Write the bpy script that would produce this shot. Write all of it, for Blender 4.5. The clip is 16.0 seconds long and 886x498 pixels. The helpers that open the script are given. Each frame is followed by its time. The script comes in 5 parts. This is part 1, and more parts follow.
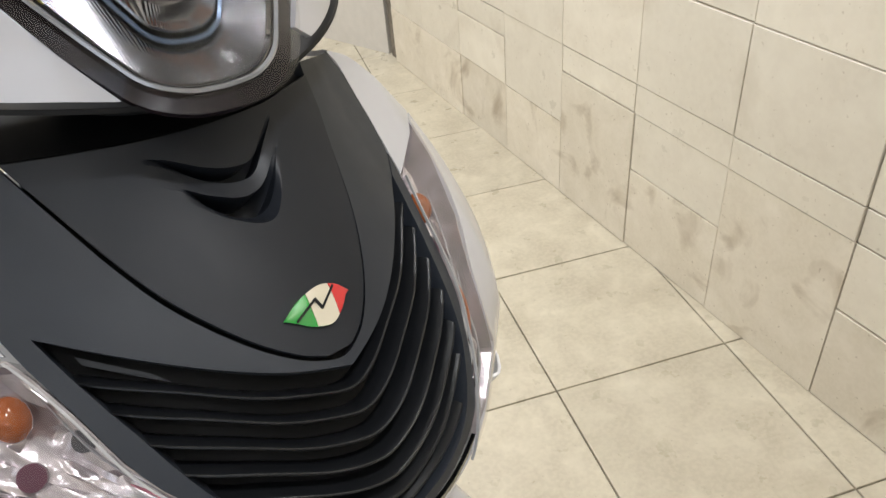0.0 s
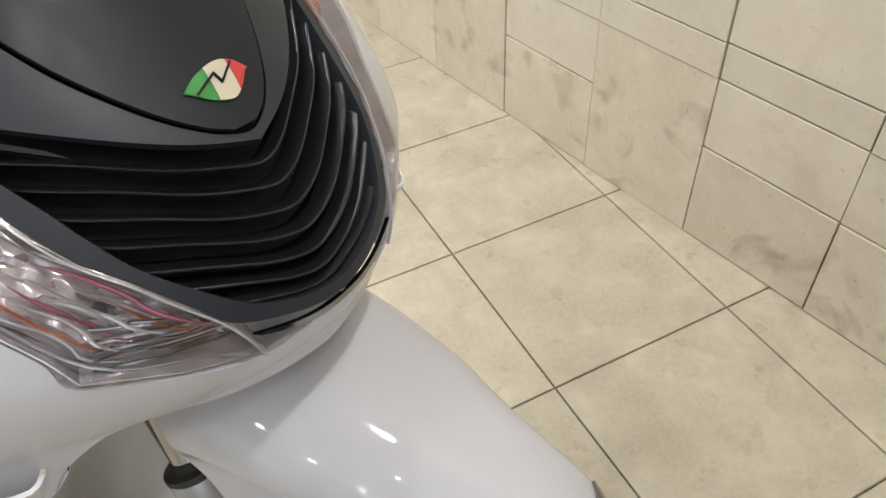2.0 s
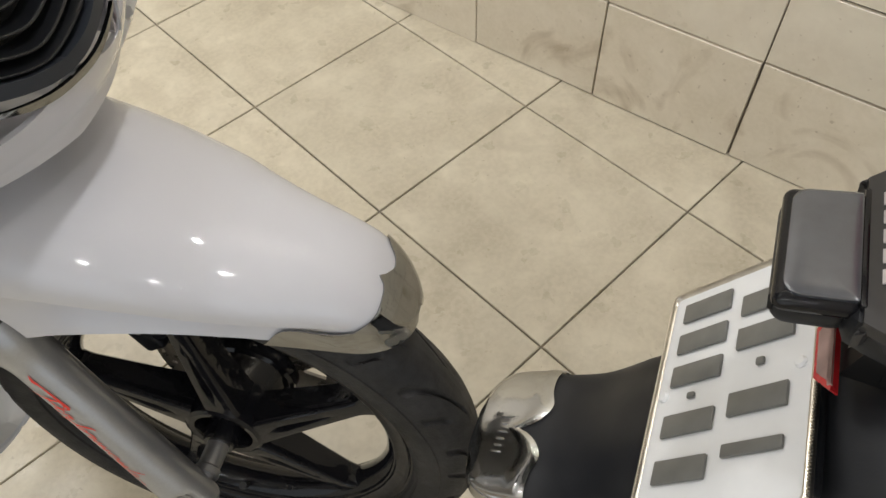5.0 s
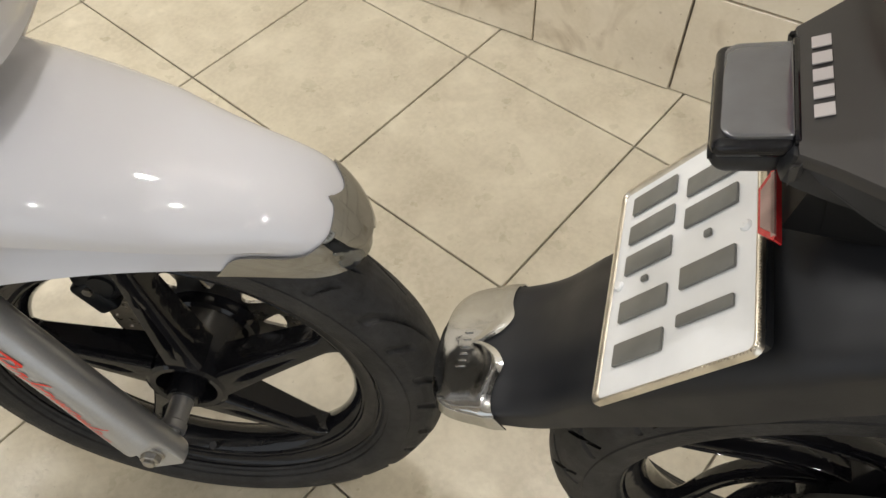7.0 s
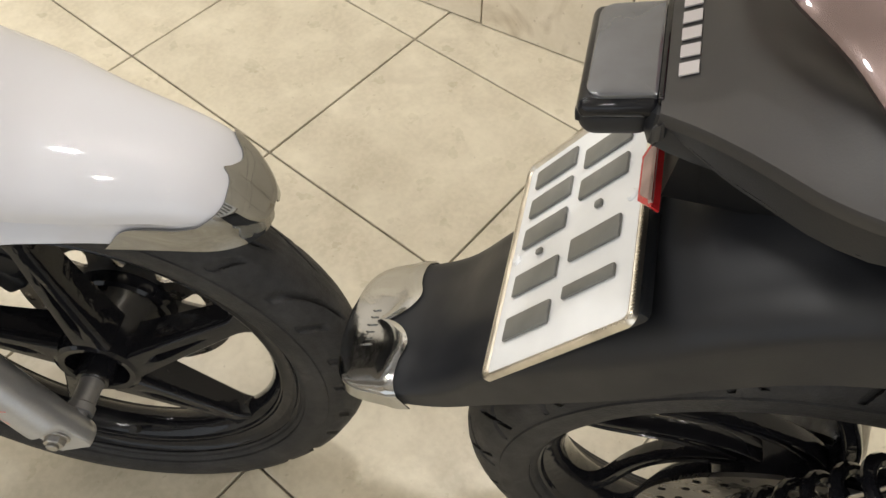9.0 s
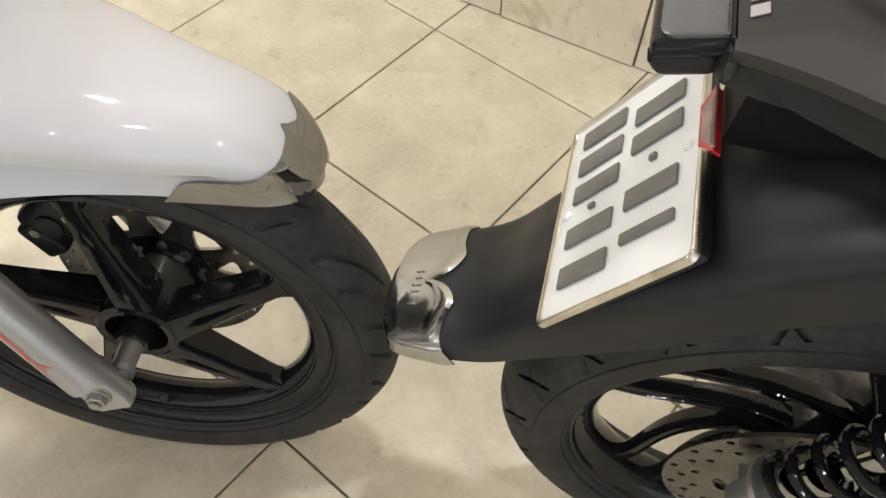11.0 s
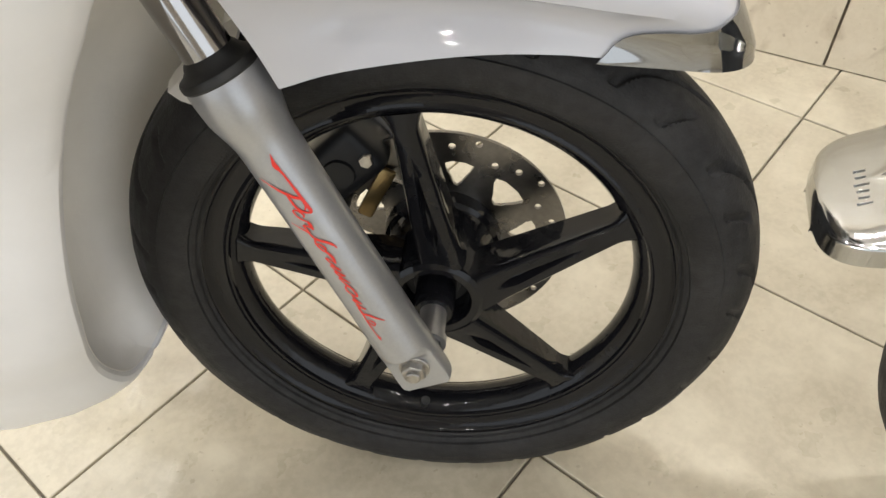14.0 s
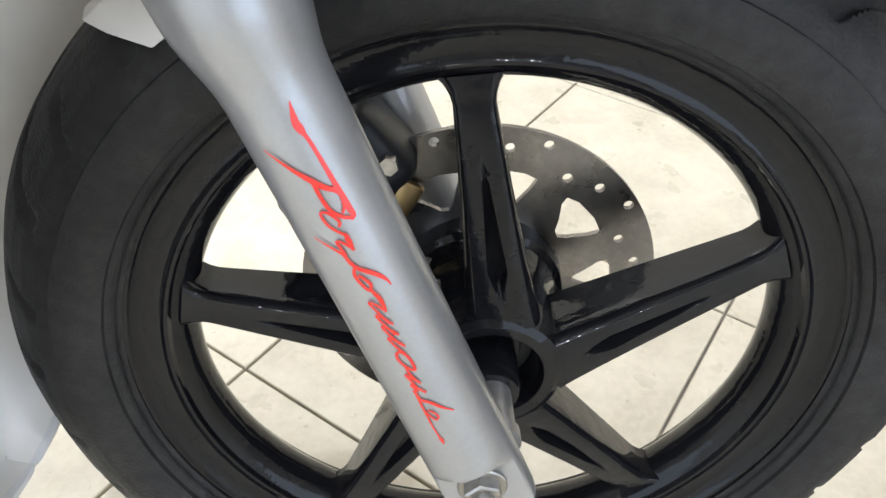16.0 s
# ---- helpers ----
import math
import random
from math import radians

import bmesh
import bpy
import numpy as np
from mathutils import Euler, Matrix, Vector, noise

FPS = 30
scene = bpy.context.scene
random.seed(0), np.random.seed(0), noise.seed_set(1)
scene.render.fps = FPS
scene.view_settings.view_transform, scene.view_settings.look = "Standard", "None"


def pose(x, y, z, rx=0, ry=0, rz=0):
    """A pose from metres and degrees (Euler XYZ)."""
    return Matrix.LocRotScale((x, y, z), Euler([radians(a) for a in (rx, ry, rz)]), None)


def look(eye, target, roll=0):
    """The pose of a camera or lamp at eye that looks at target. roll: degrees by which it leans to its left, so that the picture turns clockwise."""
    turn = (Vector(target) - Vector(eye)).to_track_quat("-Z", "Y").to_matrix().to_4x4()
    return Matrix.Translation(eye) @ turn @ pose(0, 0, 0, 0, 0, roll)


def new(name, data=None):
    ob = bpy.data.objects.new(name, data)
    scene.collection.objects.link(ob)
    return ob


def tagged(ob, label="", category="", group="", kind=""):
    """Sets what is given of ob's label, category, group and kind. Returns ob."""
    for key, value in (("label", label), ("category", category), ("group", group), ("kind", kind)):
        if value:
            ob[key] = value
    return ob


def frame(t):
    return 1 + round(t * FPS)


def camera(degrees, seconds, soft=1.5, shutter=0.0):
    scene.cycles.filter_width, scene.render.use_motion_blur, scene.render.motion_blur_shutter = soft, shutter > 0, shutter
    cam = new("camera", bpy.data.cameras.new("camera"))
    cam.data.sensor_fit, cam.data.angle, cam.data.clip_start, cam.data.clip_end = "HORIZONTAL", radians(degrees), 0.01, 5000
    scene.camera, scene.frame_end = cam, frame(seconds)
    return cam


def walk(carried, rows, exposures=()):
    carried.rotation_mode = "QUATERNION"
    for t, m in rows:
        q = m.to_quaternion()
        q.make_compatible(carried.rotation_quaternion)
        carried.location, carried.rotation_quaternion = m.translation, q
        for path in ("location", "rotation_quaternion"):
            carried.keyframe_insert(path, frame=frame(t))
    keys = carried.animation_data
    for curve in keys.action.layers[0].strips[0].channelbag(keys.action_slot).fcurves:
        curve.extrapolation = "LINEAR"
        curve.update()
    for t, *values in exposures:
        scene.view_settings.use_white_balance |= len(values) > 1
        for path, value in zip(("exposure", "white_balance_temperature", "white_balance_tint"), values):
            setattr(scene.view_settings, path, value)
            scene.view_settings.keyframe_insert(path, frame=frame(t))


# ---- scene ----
cam = camera(61.7, 16.0)
PATH = [
    (0, (-0.461, -0.59, 1.175), (-0.075, 0.979, -0.003), -5.1),
    (0.5, (-0.47, -0.601, 1.165), (-0.044, 0.94, -0.038), -5.0),
    (1, (-0.484, -0.619, 1.156), (0.005, 0.865, -0.093), -4.5),
    (1.5, (-0.502, -0.637, 1.118), (0.052, 0.767, -0.194), -4.0),
    (2, (-0.504, -0.64, 1.107), (0.108, 0.679, -0.266), -3.2),
    (2.5, (-0.498, -0.652, 1.095), (0.166, 0.578, -0.336), -2.3),
    (3, (-0.498, -0.664, 1.084), (0.205, 0.485, -0.394), -1.8),
    (3.5, (-0.498, -0.687, 1.072), (0.255, 0.379, -0.444), -1.2),
    (4, (-0.5, -0.705, 1.06), (0.298, 0.274, -0.491), -1.2),
    (4.5, (-0.501, -0.713, 1.055), (0.299, 0.211, -0.528), -1.7),
    (4.7, (-0.501, -0.722, 1.057), (0.293, 0.191, -0.536), -2.2),
    (6.8, (-0.528, -0.769, 1.031), (0.306, 0.028, -0.603), -3.3),
    (7, (-0.529, -0.768, 1.024), (0.313, 0.017, -0.611), -3.0),
    (7.5, (-0.528, -0.768, 1.018), (0.323, -0.009, -0.626), -2.3),
    (8, (-0.521, -0.776, 1.011), (0.338, -0.035, -0.637), -1.4),
    (8.5, (-0.509, -0.786, 1.006), (0.361, -0.061, -0.643), -0.4),
    (9, (-0.495, -0.812, 1.002), (0.38, -0.093, -0.646), 0.3),
    (9.2, (-0.497, -0.816, 1.003), (0.38, -0.103, -0.647), 0.6),
    (11.3, (-0.554, -0.804, 0.993), (0.336, -0.081, -0.646), 1.5),
    (11.5, (-0.55, -0.802, 0.992), (0.34, -0.08, -0.647), 1.4),
    (12, (-0.559, -0.795, 0.972), (0.329, -0.059, -0.662), 0.8),
    (12.5, (-0.6, -0.742, 0.916), (0.304, 0.008, -0.702), 0.6),
    (13, (-0.655, -0.682, 0.852), (0.238, 0.121, -0.747), -0.9),
    (13.5, (-0.718, -0.64, 0.825), (0.19, 0.27, -0.707), -3.9),
    (14, (-0.772, -0.604, 0.806), (0.239, 0.302, -0.663), -2.9),
    (14.5, (-0.787, -0.574, 0.795), (0.336, 0.265, -0.632), -0.9),
    (15, (-0.758, -0.514, 0.758), (0.405, 0.293, -0.655), -0.6),
    (15.5, (-0.725, -0.456, 0.69), (0.484, 0.356, -0.681), 1.4),
    (16, (-0.727, -0.438, 0.632), (0.559, 0.347, -0.683), 3.8),
]
EXPOSURE = [(0, -0.06, 6150, 10), (2, -0.20, 6250, 10), (4.5, -0.28, 6300, 10), (7, -0.10, 6450, 10), (9, 0.07, 6480, 10), (12, 0.16, 6420, 10), (13, 0.25, 6400, 10), (14.5, 0.37, 6280, 10), (15.5, 0.74, 6200, 10), (16, 0.84, 5600, 10)]
walk(cam, [(t, look(eye, target, roll)) for t, eye, target, roll in PATH], EXPOSURE)

# ---- light and room tone ----
world = bpy.data.worlds.new("room_air")
world.use_nodes = True
world.node_tree.nodes["Background"].inputs[0].default_value = (0.9, 0.95, 1.0, 1)
world.node_tree.nodes["Background"].inputs[1].default_value = 0.05
scene.world = world

LAMP_W = 6.7
CEIL = 2.9
LAMPS = [(x, y) for x in (-2.1, -1.15, -0.2) for y in (0.5, 1.1, 1.7, 2.3, 2.9) if (x, y) != (-0.2, 0.5)] + [(-0.45, -1.6)] + [(-2.6, y) for y in (-2.8, -2.1, -1.4, -0.7)] + [(-0.2, -2.9)]
for lx, ly in LAMPS:
    ld = bpy.data.lights.new("downlight", "AREA")
    ld.shape, ld.size, ld.energy, ld.color = "DISK", 0.10, LAMP_W, (1.0, 0.98, 0.955)
    lo = new("downlight_glow", ld)
    lo.location = (lx, ly, CEIL - 0.035)
# the brighter lamp above the two machines
ld = bpy.data.lights.new("bright_downlight", "AREA")
ld.shape, ld.size, ld.energy, ld.color = "DISK", 0.13, 22.0, (1.0, 0.98, 0.955)
lo = new("bright_downlight_glow", ld)
lo.location = (0.22, -0.57, CEIL - 0.035)
LAMPS.append((0.22, -0.57))
# cool fill light from the west, in an assumed, unseen wall opening
FRONT_Y0, FRONT_Y1, FRONT_Z0, FRONT_Z1 = -2.6, 1.6, 0.06, 2.45
ld = bpy.data.lights.new("west_fill", "AREA")
ld.shape, ld.size, ld.size_y, ld.energy, ld.color = "RECTANGLE", FRONT_Y1 - FRONT_Y0, FRONT_Z1 - FRONT_Z0, 37.0, (0.93, 0.97, 1.0)
lo = new("west_fill", ld)
lo.matrix_world = look((-4.80, (FRONT_Y0 + FRONT_Y1) / 2, (FRONT_Z0 + FRONT_Z1) / 2), (0, (FRONT_Y0 + FRONT_Y1) / 2, (FRONT_Z0 + FRONT_Z1) / 2))
# second fill light, added from the south through an unseen opening
SOUTH_X0, SOUTH_X1 = -3.6, -0.6
ld = bpy.data.lights.new("south_fill", "AREA")
ld.shape, ld.size, ld.size_y, ld.energy, ld.color = "RECTANGLE", SOUTH_X1 - SOUTH_X0, FRONT_Z1 - FRONT_Z0, 31.0, (0.93, 0.97, 1.0)
lo = new("south_fill", ld)
lo.matrix_world = look(((SOUTH_X0 + SOUTH_X1) / 2, -4.20, (FRONT_Z0 + FRONT_Z1) / 2), ((SOUTH_X0 + SOUTH_X1) / 2, 0, (FRONT_Z0 + FRONT_Z1) / 2))


# ---- materials ----
def material(name, base, rough=0.5, metal=0.0, var=0.0, scale=30.0, bump=0.0, bump_scale=200.0, coat=0.0, spec=0.5, var2=0.0, scale2=4.0, rvar=0.0):
    """A principled material with colour variation at two scales, fine relief and varied gloss."""
    m = bpy.data.materials.new(name)
    m.use_nodes = True
    nt = m.node_tree
    b = nt.nodes["Principled BSDF"]
    b.inputs["Base Color"].default_value = (*base, 1)
    b.inputs["Roughness"].default_value = rough
    b.inputs["Metallic"].default_value = metal
    b.inputs["Coat Weight"].default_value = coat
    b.inputs["Coat Roughness"].default_value = 0.04
    b.inputs["Specular IOR Level"].default_value = spec
    tc = nt.nodes.new("ShaderNodeTexCoord")
    col = None
    for amount, sc in ((var, scale), (var2, scale2)):
        if amount:
            n = nt.nodes.new("ShaderNodeTexNoise")
            n.inputs["Scale"].default_value, n.inputs["Detail"].default_value = sc, 6
            nt.links.new(tc.outputs["Object"], n.inputs["Vector"])
            r = nt.nodes.new("ShaderNodeMapRange")
            r.inputs[1].default_value, r.inputs[2].default_value = 0.3, 0.7
            r.inputs[3].default_value, r.inputs[4].default_value = 1 - amount, 1 + amount
            nt.links.new(n.outputs["Fac"], r.inputs[0])
            mx = nt.nodes.new("ShaderNodeMix")
            mx.data_type, mx.blend_type = "RGBA", "MULTIPLY"
            mx.inputs[0].default_value = 1
            if col is None:
                mx.inputs[6].default_value = (*base, 1)
            else:
                nt.links.new(col, mx.inputs[6])
            nt.links.new(r.outputs[0], mx.inputs[7])
            col = mx.outputs[2]
    if col is not None:
        nt.links.new(col, b.inputs["Base Color"])
    if rvar:
        n = nt.nodes.new("ShaderNodeTexNoise")
        n.inputs["Scale"].default_value, n.inputs["Detail"].default_value = scale2 * 3, 5
        nt.links.new(tc.outputs["Object"], n.inputs["Vector"])
        r = nt.nodes.new("ShaderNodeMapRange")
        r.inputs[1].default_value, r.inputs[2].default_value = 0.3, 0.7
        r.inputs[3].default_value, r.inputs[4].default_value = max(0.02, rough - rvar), rough + rvar
        nt.links.new(n.outputs["Fac"], r.inputs[0])
        nt.links.new(r.outputs[0], b.inputs["Roughness"])
    if bump:
        n = nt.nodes.new("ShaderNodeTexNoise")
        n.inputs["Scale"].default_value, n.inputs["Detail"].default_value = bump_scale, 4
        nt.links.new(tc.outputs["Object"], n.inputs["Vector"])
        bp = nt.nodes.new("ShaderNodeBump")
        bp.inputs["Strength"].default_value, bp.inputs["Distance"].default_value = bump, 0.002
        nt.links.new(n.outputs["Fac"], bp.inputs["Height"])
        nt.links.new(bp.outputs[0], b.inputs["Normal"])
    return m


def lens_material(name, tint, ripple=0.0):
    """Thin clear moulded plastic: lets light straight through, with a gloss that grows towards its edges."""
    m = bpy.data.materials.new(name)
    m.use_nodes = True
    nt = m.node_tree
    nt.nodes.remove(nt.nodes["Principled BSDF"])
    clear, gloss, mixer, fres = (nt.nodes.new(k) for k in ("ShaderNodeBsdfTransparent", "ShaderNodeBsdfGlossy", "ShaderNodeMixShader", "ShaderNodeFresnel"))
    clear.inputs["Color"].default_value = (*tint, 1)
    gloss.inputs["Roughness"].default_value = 0.03
    fres.inputs["IOR"].default_value = 1.48
    if ripple:
        tc, w, bp = nt.nodes.new("ShaderNodeTexCoord"), nt.nodes.new("ShaderNodeTexNoise"), nt.nodes.new("ShaderNodeBump")
        w.inputs["Scale"].default_value = 38
        nt.links.new(tc.outputs["Object"], w.inputs["Vector"])
        bp.inputs["Strength"].default_value, bp.inputs["Distance"].default_value = ripple, 0.004
        nt.links.new(w.outputs["Fac"], bp.inputs["Height"])
        nt.links.new(bp.outputs[0], gloss.inputs["Normal"])
        nt.links.new(bp.outputs[0], fres.inputs["Normal"])
    nt.links.new(fres.outputs[0], mixer.inputs[0])
    nt.links.new(clear.outputs[0], mixer.inputs[1])
    nt.links.new(gloss.outputs[0], mixer.inputs[2])
    nt.links.new(mixer.outputs[0], nt.nodes["Material Output"].inputs["Surface"])
    return m


def facet_material(name, base, scale, strength, rough=0.08):
    """Bright vacuum-plated plastic with small moulded facets."""
    m = material(name, base, rough, 1.0)
    nt = m.node_tree
    tc = nt.nodes.new("ShaderNodeTexCoord")
    v = nt.nodes.new("ShaderNodeTexNoise")
    v.inputs["Scale"].default_value, v.inputs["Detail"].default_value = scale, 0
    nt.links.new(tc.outputs["Object"], v.inputs["Vector"])
    bp = nt.nodes.new("ShaderNodeBump")
    bp.inputs["Strength"].default_value, bp.inputs["Distance"].default_value = strength, 0.01
    nt.links.new(v.outputs["Fac"], bp.inputs["Height"])
    nt.links.new(bp.outputs[0], nt.nodes["Principled BSDF"].inputs["Normal"])
    return m


def ribbed_material(name, base, scale, strength, rough):
    """Bright plating with fine parallel ribs."""
    m = material(name, base, rough, 1.0)
    nt = m.node_tree
    tc = nt.nodes.new("ShaderNodeTexCoord")
    w = nt.nodes.new("ShaderNodeTexWave")
    w.wave_type, w.bands_direction = "BANDS", "DIAGONAL"
    w.inputs["Scale"].default_value, w.inputs["Distortion"].default_value = scale, 0.6
    nt.links.new(tc.outputs["Object"], w.inputs["Vector"])
    bp = nt.nodes.new("ShaderNodeBump")
    bp.inputs["Strength"].default_value, bp.inputs["Distance"].default_value = strength, 0.002
    nt.links.new(w.outputs["Fac"], bp.inputs["Height"])
    nt.links.new(bp.outputs[0], nt.nodes["Principled BSDF"].inputs["Normal"])
    return m


def tile_material(name, light, dark, stain, rough, scale, stain_amount):
    """Glazed stone-look ceramic: cloudy mottling, fine grain, smudges and a shade that differs from tile to tile."""
    m = bpy.data.materials.new(name)
    m.use_nodes = True
    nt = m.node_tree
    b = nt.nodes["Principled BSDF"]
    geo = nt.nodes.new("ShaderNodeNewGeometry")
    info = nt.nodes.new("ShaderNodeObjectInfo")

    def noise_of(sc, detail, distort=0.0):
        n = nt.nodes.new("ShaderNodeTexNoise")
        n.inputs["Scale"].default_value, n.inputs["Detail"].default_value, n.inputs["Distortion"].default_value = sc, detail, distort
        nt.links.new(geo.outputs["Position"], n.inputs["Vector"])
        return n.outputs["Fac"]

    def ramp(src, lo, hi, a, z):
        r = nt.nodes.new("ShaderNodeMapRange")
        for k, v in zip((1, 2, 3, 4), (lo, hi, a, z)):
            r.inputs[k].default_value = v
        nt.links.new(src, r.inputs[0])
        return r.outputs[0]

    def mix(fac, a, c, kind="MIX"):
        x = nt.nodes.new("ShaderNodeMix")
        x.data_type, x.blend_type = "RGBA", kind
        for sock, val in ((0, fac), (6, a), (7, c)):
            if isinstance(val, (int, float)):
                x.inputs[sock].default_value = val
            elif isinstance(val, tuple):
                x.inputs[sock].default_value = (*val, 1)
            else:
                nt.links.new(val, x.inputs[sock])
        return x.outputs[2]

    c = mix(ramp(noise_of(scale, 8, 0.6), 0.34, 0.68, 0, 1), dark, light)
    c = mix(ramp(noise_of(scale * 3.5, 6, 0.4), 0.38, 0.62, 0, 0.45), c, dark)
    c = mix(ramp(noise_of(scale * 11, 4), 0.42, 0.60, 0, 0.30), c, light)
    c = mix(ramp(noise_of(scale * 0.55, 7, 1.2), 0.56, 0.74, 0, stain_amount), c, stain)
    c = mix(ramp(noise_of(95, 2), 0.69, 0.74, 0, 0.5), c, stain)
    grey = ramp(info.outputs["Random"], 0, 1, 0.94, 1.05)
    c = mix(1.0, c, grey, "MULTIPLY")
    nt.links.new(c, b.inputs["Base Color"])
    nt.links.new(ramp(noise_of(scale * 2, 5), 0.3, 0.7, rough - 0.1, rough + 0.12), b.inputs["Roughness"])
    bp = nt.nodes.new("ShaderNodeBump")
    bp.inputs["Strength"].default_value, bp.inputs["Distance"].default_value = 0.25, 0.002
    nt.links.new(noise_of(scale * 9, 6), bp.inputs["Height"])
    nt.links.new(bp.outputs[0], b.inputs["Normal"])
    return m


WHITE = material("white_gloss_paint", (0.52, 0.52, 0.552), 0.45, spec=0.2, coat=1.0, var2=0.015, scale2=6)
# lighter copy of the body white, lifting panels that stand in shade
WHITE_LIFT = material("lifted_white_plastic", (0.80, 0.80, 0.815), 0.38, var2=0.05, scale2=9, bump=0.05)
# dull well plastic, its base raised to make up for missing light
WELL = material("lifted_dull_well_plastic", (0.87, 0.85, 0.82), 0.5, var2=0.08, scale2=9, bump=0.08)
MATT = material("matt_black_paint", (0.0215, 0.0250, 0.0325), 0.42, spec=0.34, bump=0.04, bump_scale=900, var2=0.12, scale2=14, rvar=0.05)
MATT_DARK = material("matt_black_centre", (0.0118, 0.0138, 0.0186), 0.42, spec=0.27, bump=0.04, bump_scale=900, var2=0.12, scale2=14, rvar=0.05)
PLASTIC = material("grained_black_plastic", (0.0105, 0.0112, 0.0135), 0.44, spec=0.34, bump=0.05, bump_scale=900, var2=0.2, scale2=8, rvar=0.08)
SATIN = material("satin_grey_black_plastic", (0.0235, 0.0222, 0.0222), 0.42, bump=0.04, bump_scale=900, var2=0.15, scale2=8, rvar=0.06)
SLAT = material("black_grille_plastic", (0.0085, 0.0092, 0.0108), 0.28, spec=0.36, bump=0.02, bump_scale=600, var2=0.2, scale2=20)
DEEP = material("deep_black", (0.0055, 0.0055, 0.0060), 0.6, spec=0.22)
# separate chrome whose base takes in the tube's dark reflections
FORK_CHROME = material("toned_fork_chrome", (0.40, 0.39, 0.385), 0.11, 1.0, rvar=0.04, scale2=20)
GLOSS = material("gloss_black_enamel", (0.0075, 0.0075, 0.0090), 0.040, spec=0.27, var2=0.1, scale2=20, bump=0.45, bump_scale=45)
RUBBER = material("tyre_rubber", (0.0185, 0.0180, 0.0185), 0.58, spec=0.32, var=0.28, scale=120, var2=0.42, scale2=13, bump=0.35, bump_scale=500, rvar=0.08)
SEAL = material("seal_rubber", (0.012, 0.012, 0.012), 0.5, bump=0.1)
CHROME = material("chrome", (0.31, 0.31, 0.306), 0.07, 1.0, rvar=0.03, scale2=20)
SILVER = material("silver_lacquer", (0.38, 0.386, 0.40), 0.36, 0.65, coat=0.3, var=0.03, scale=400, var2=0.05, scale2=12, rvar=0.05)
DISC = material("dull_disc_steel", (0.20, 0.190, 0.178), 0.30, 1.0, var=0.10, scale=200, var2=0.25, scale2=16, rvar=0.08)
STEEL = material("brushed_steel", (0.40, 0.385, 0.36), 0.34, 1.0, var=0.2, scale=160, var2=0.25, scale2=16, rvar=0.1)
ALLOY = material("cast_alloy", (0.42, 0.42, 0.43), 0.42, 0.9, var2=0.15, scale2=30, bump=0.2, bump_scale=300)
BRONZE = material("bronze_anodised_metal", (0.24, 0.17, 0.075), 0.35, 0.9, var2=0.2, scale2=40)
REFLECTOR = facet_material("faceted_reflector", (0.50, 0.485, 0.49), 60, 0.09, 0.17)
RIBBED = ribbed_material("ribbed_reflector", (0.52, 0.51, 0.52), 420, 0.3, 0.2)
LENS = lens_material("clear_lens", (0.93, 0.92, 0.93), 0.12)
SMOKED = lens_material("headlight_lens", (0.90, 0.91, 0.93))
AMBER = material("amber_bulb", (0.36, 0.10, 0.025), 0.15, coat=0.8, var2=0.2, scale2=60)
REDGLASS = material("red_reflector_plastic", (0.45, 0.015, 0.018), 0.16, coat=0.8, bump=0.6, bump_scale=260, var2=0.15, scale2=60)
PINK = material("rose_reflection_plastic", (0.62, 0.22, 0.30), 0.22, 0.5)
PLUM = material("dark_plum_plastic", (0.10, 0.025, 0.05), 0.3, coat=0.5)
RIMDARK = material("dark_plum_lamp_rim", (0.012, 0.007, 0.009), 0.2, spec=0.3, coat=0.2)
# pale rose base paints the sheen on the red reflector's face
PALE = material("pale_sheen_reflector_face", (0.34, 0.22, 0.20), 0.25, coat=0.5, var2=0.25, scale2=50)
# black lid gloss, its base greyed to imitate the reflected ceiling
LID = material("greyed_lid_gloss", (0.052, 0.055, 0.064), 0.16, coat=0.8, spec=0.7, var2=0.2, scale2=30)
TINNED = material("pressed_chrome_sheet", (0.46, 0.46, 0.45), 0.11, 1.0, rvar=0.05, scale2=25, bump=0.22, bump_scale=40)
LENS_RIM = material("clear_plastic_edge", (0.50, 0.50, 0.51), 0.18, 0.4, coat=0.8)
PRISM = material("pale_moulded_reflector", (0.66, 0.61, 0.62), 0.15, 0.65, var2=0.25, scale2=60, bump=0.3, bump_scale=120)
SOCKET = material("grey_socket_plastic", (0.09, 0.085, 0.09), 0.4)
# blue base colour for a reflection inside the headlight
BLUISH = material("blue_reflection_plating", (0.25, 0.33, 0.45), 0.15, 0.8)
PLATE = material("white_plate_film", (0.70, 0.71, 0.72), 0.30, coat=0.4, var2=0.05, scale2=25, bump=0.05, bump_scale=300)
INK = material("dark_plate_ink", (0.135, 0.135, 0.125), 0.4, var2=0.12, scale2=60)
KNURL = material("silver_plate_frame", (0.62, 0.58, 0.51), 0.28, 1.0, var2=0.2, scale2=40)
DECAL = material("red_decal", (0.72, 0.025, 0.015), 0.3, coat=0.4)
LOGO = material("white_decal", (0.47, 0.445, 0.445), 0.35)
GREEN = material("green_enamel", (0.02, 0.26, 0.035), 0.15, coat=1.0)
CREAM = material("cream_enamel", (0.62, 0.56, 0.43), 0.15, coat=1.0)
RED = material("red_enamel", (0.55, 0.02, 0.02), 0.15, coat=1.0)
MAROON = material("brown_metallic_paint", (0.072, 0.044, 0.037), 0.24, 0.5, coat=1.0, var=0.12, scale=700, bump=0.10, bump_scale=9)
YELLOW = material("yellow_film", (0.65, 0.48, 0.06), 0.3)
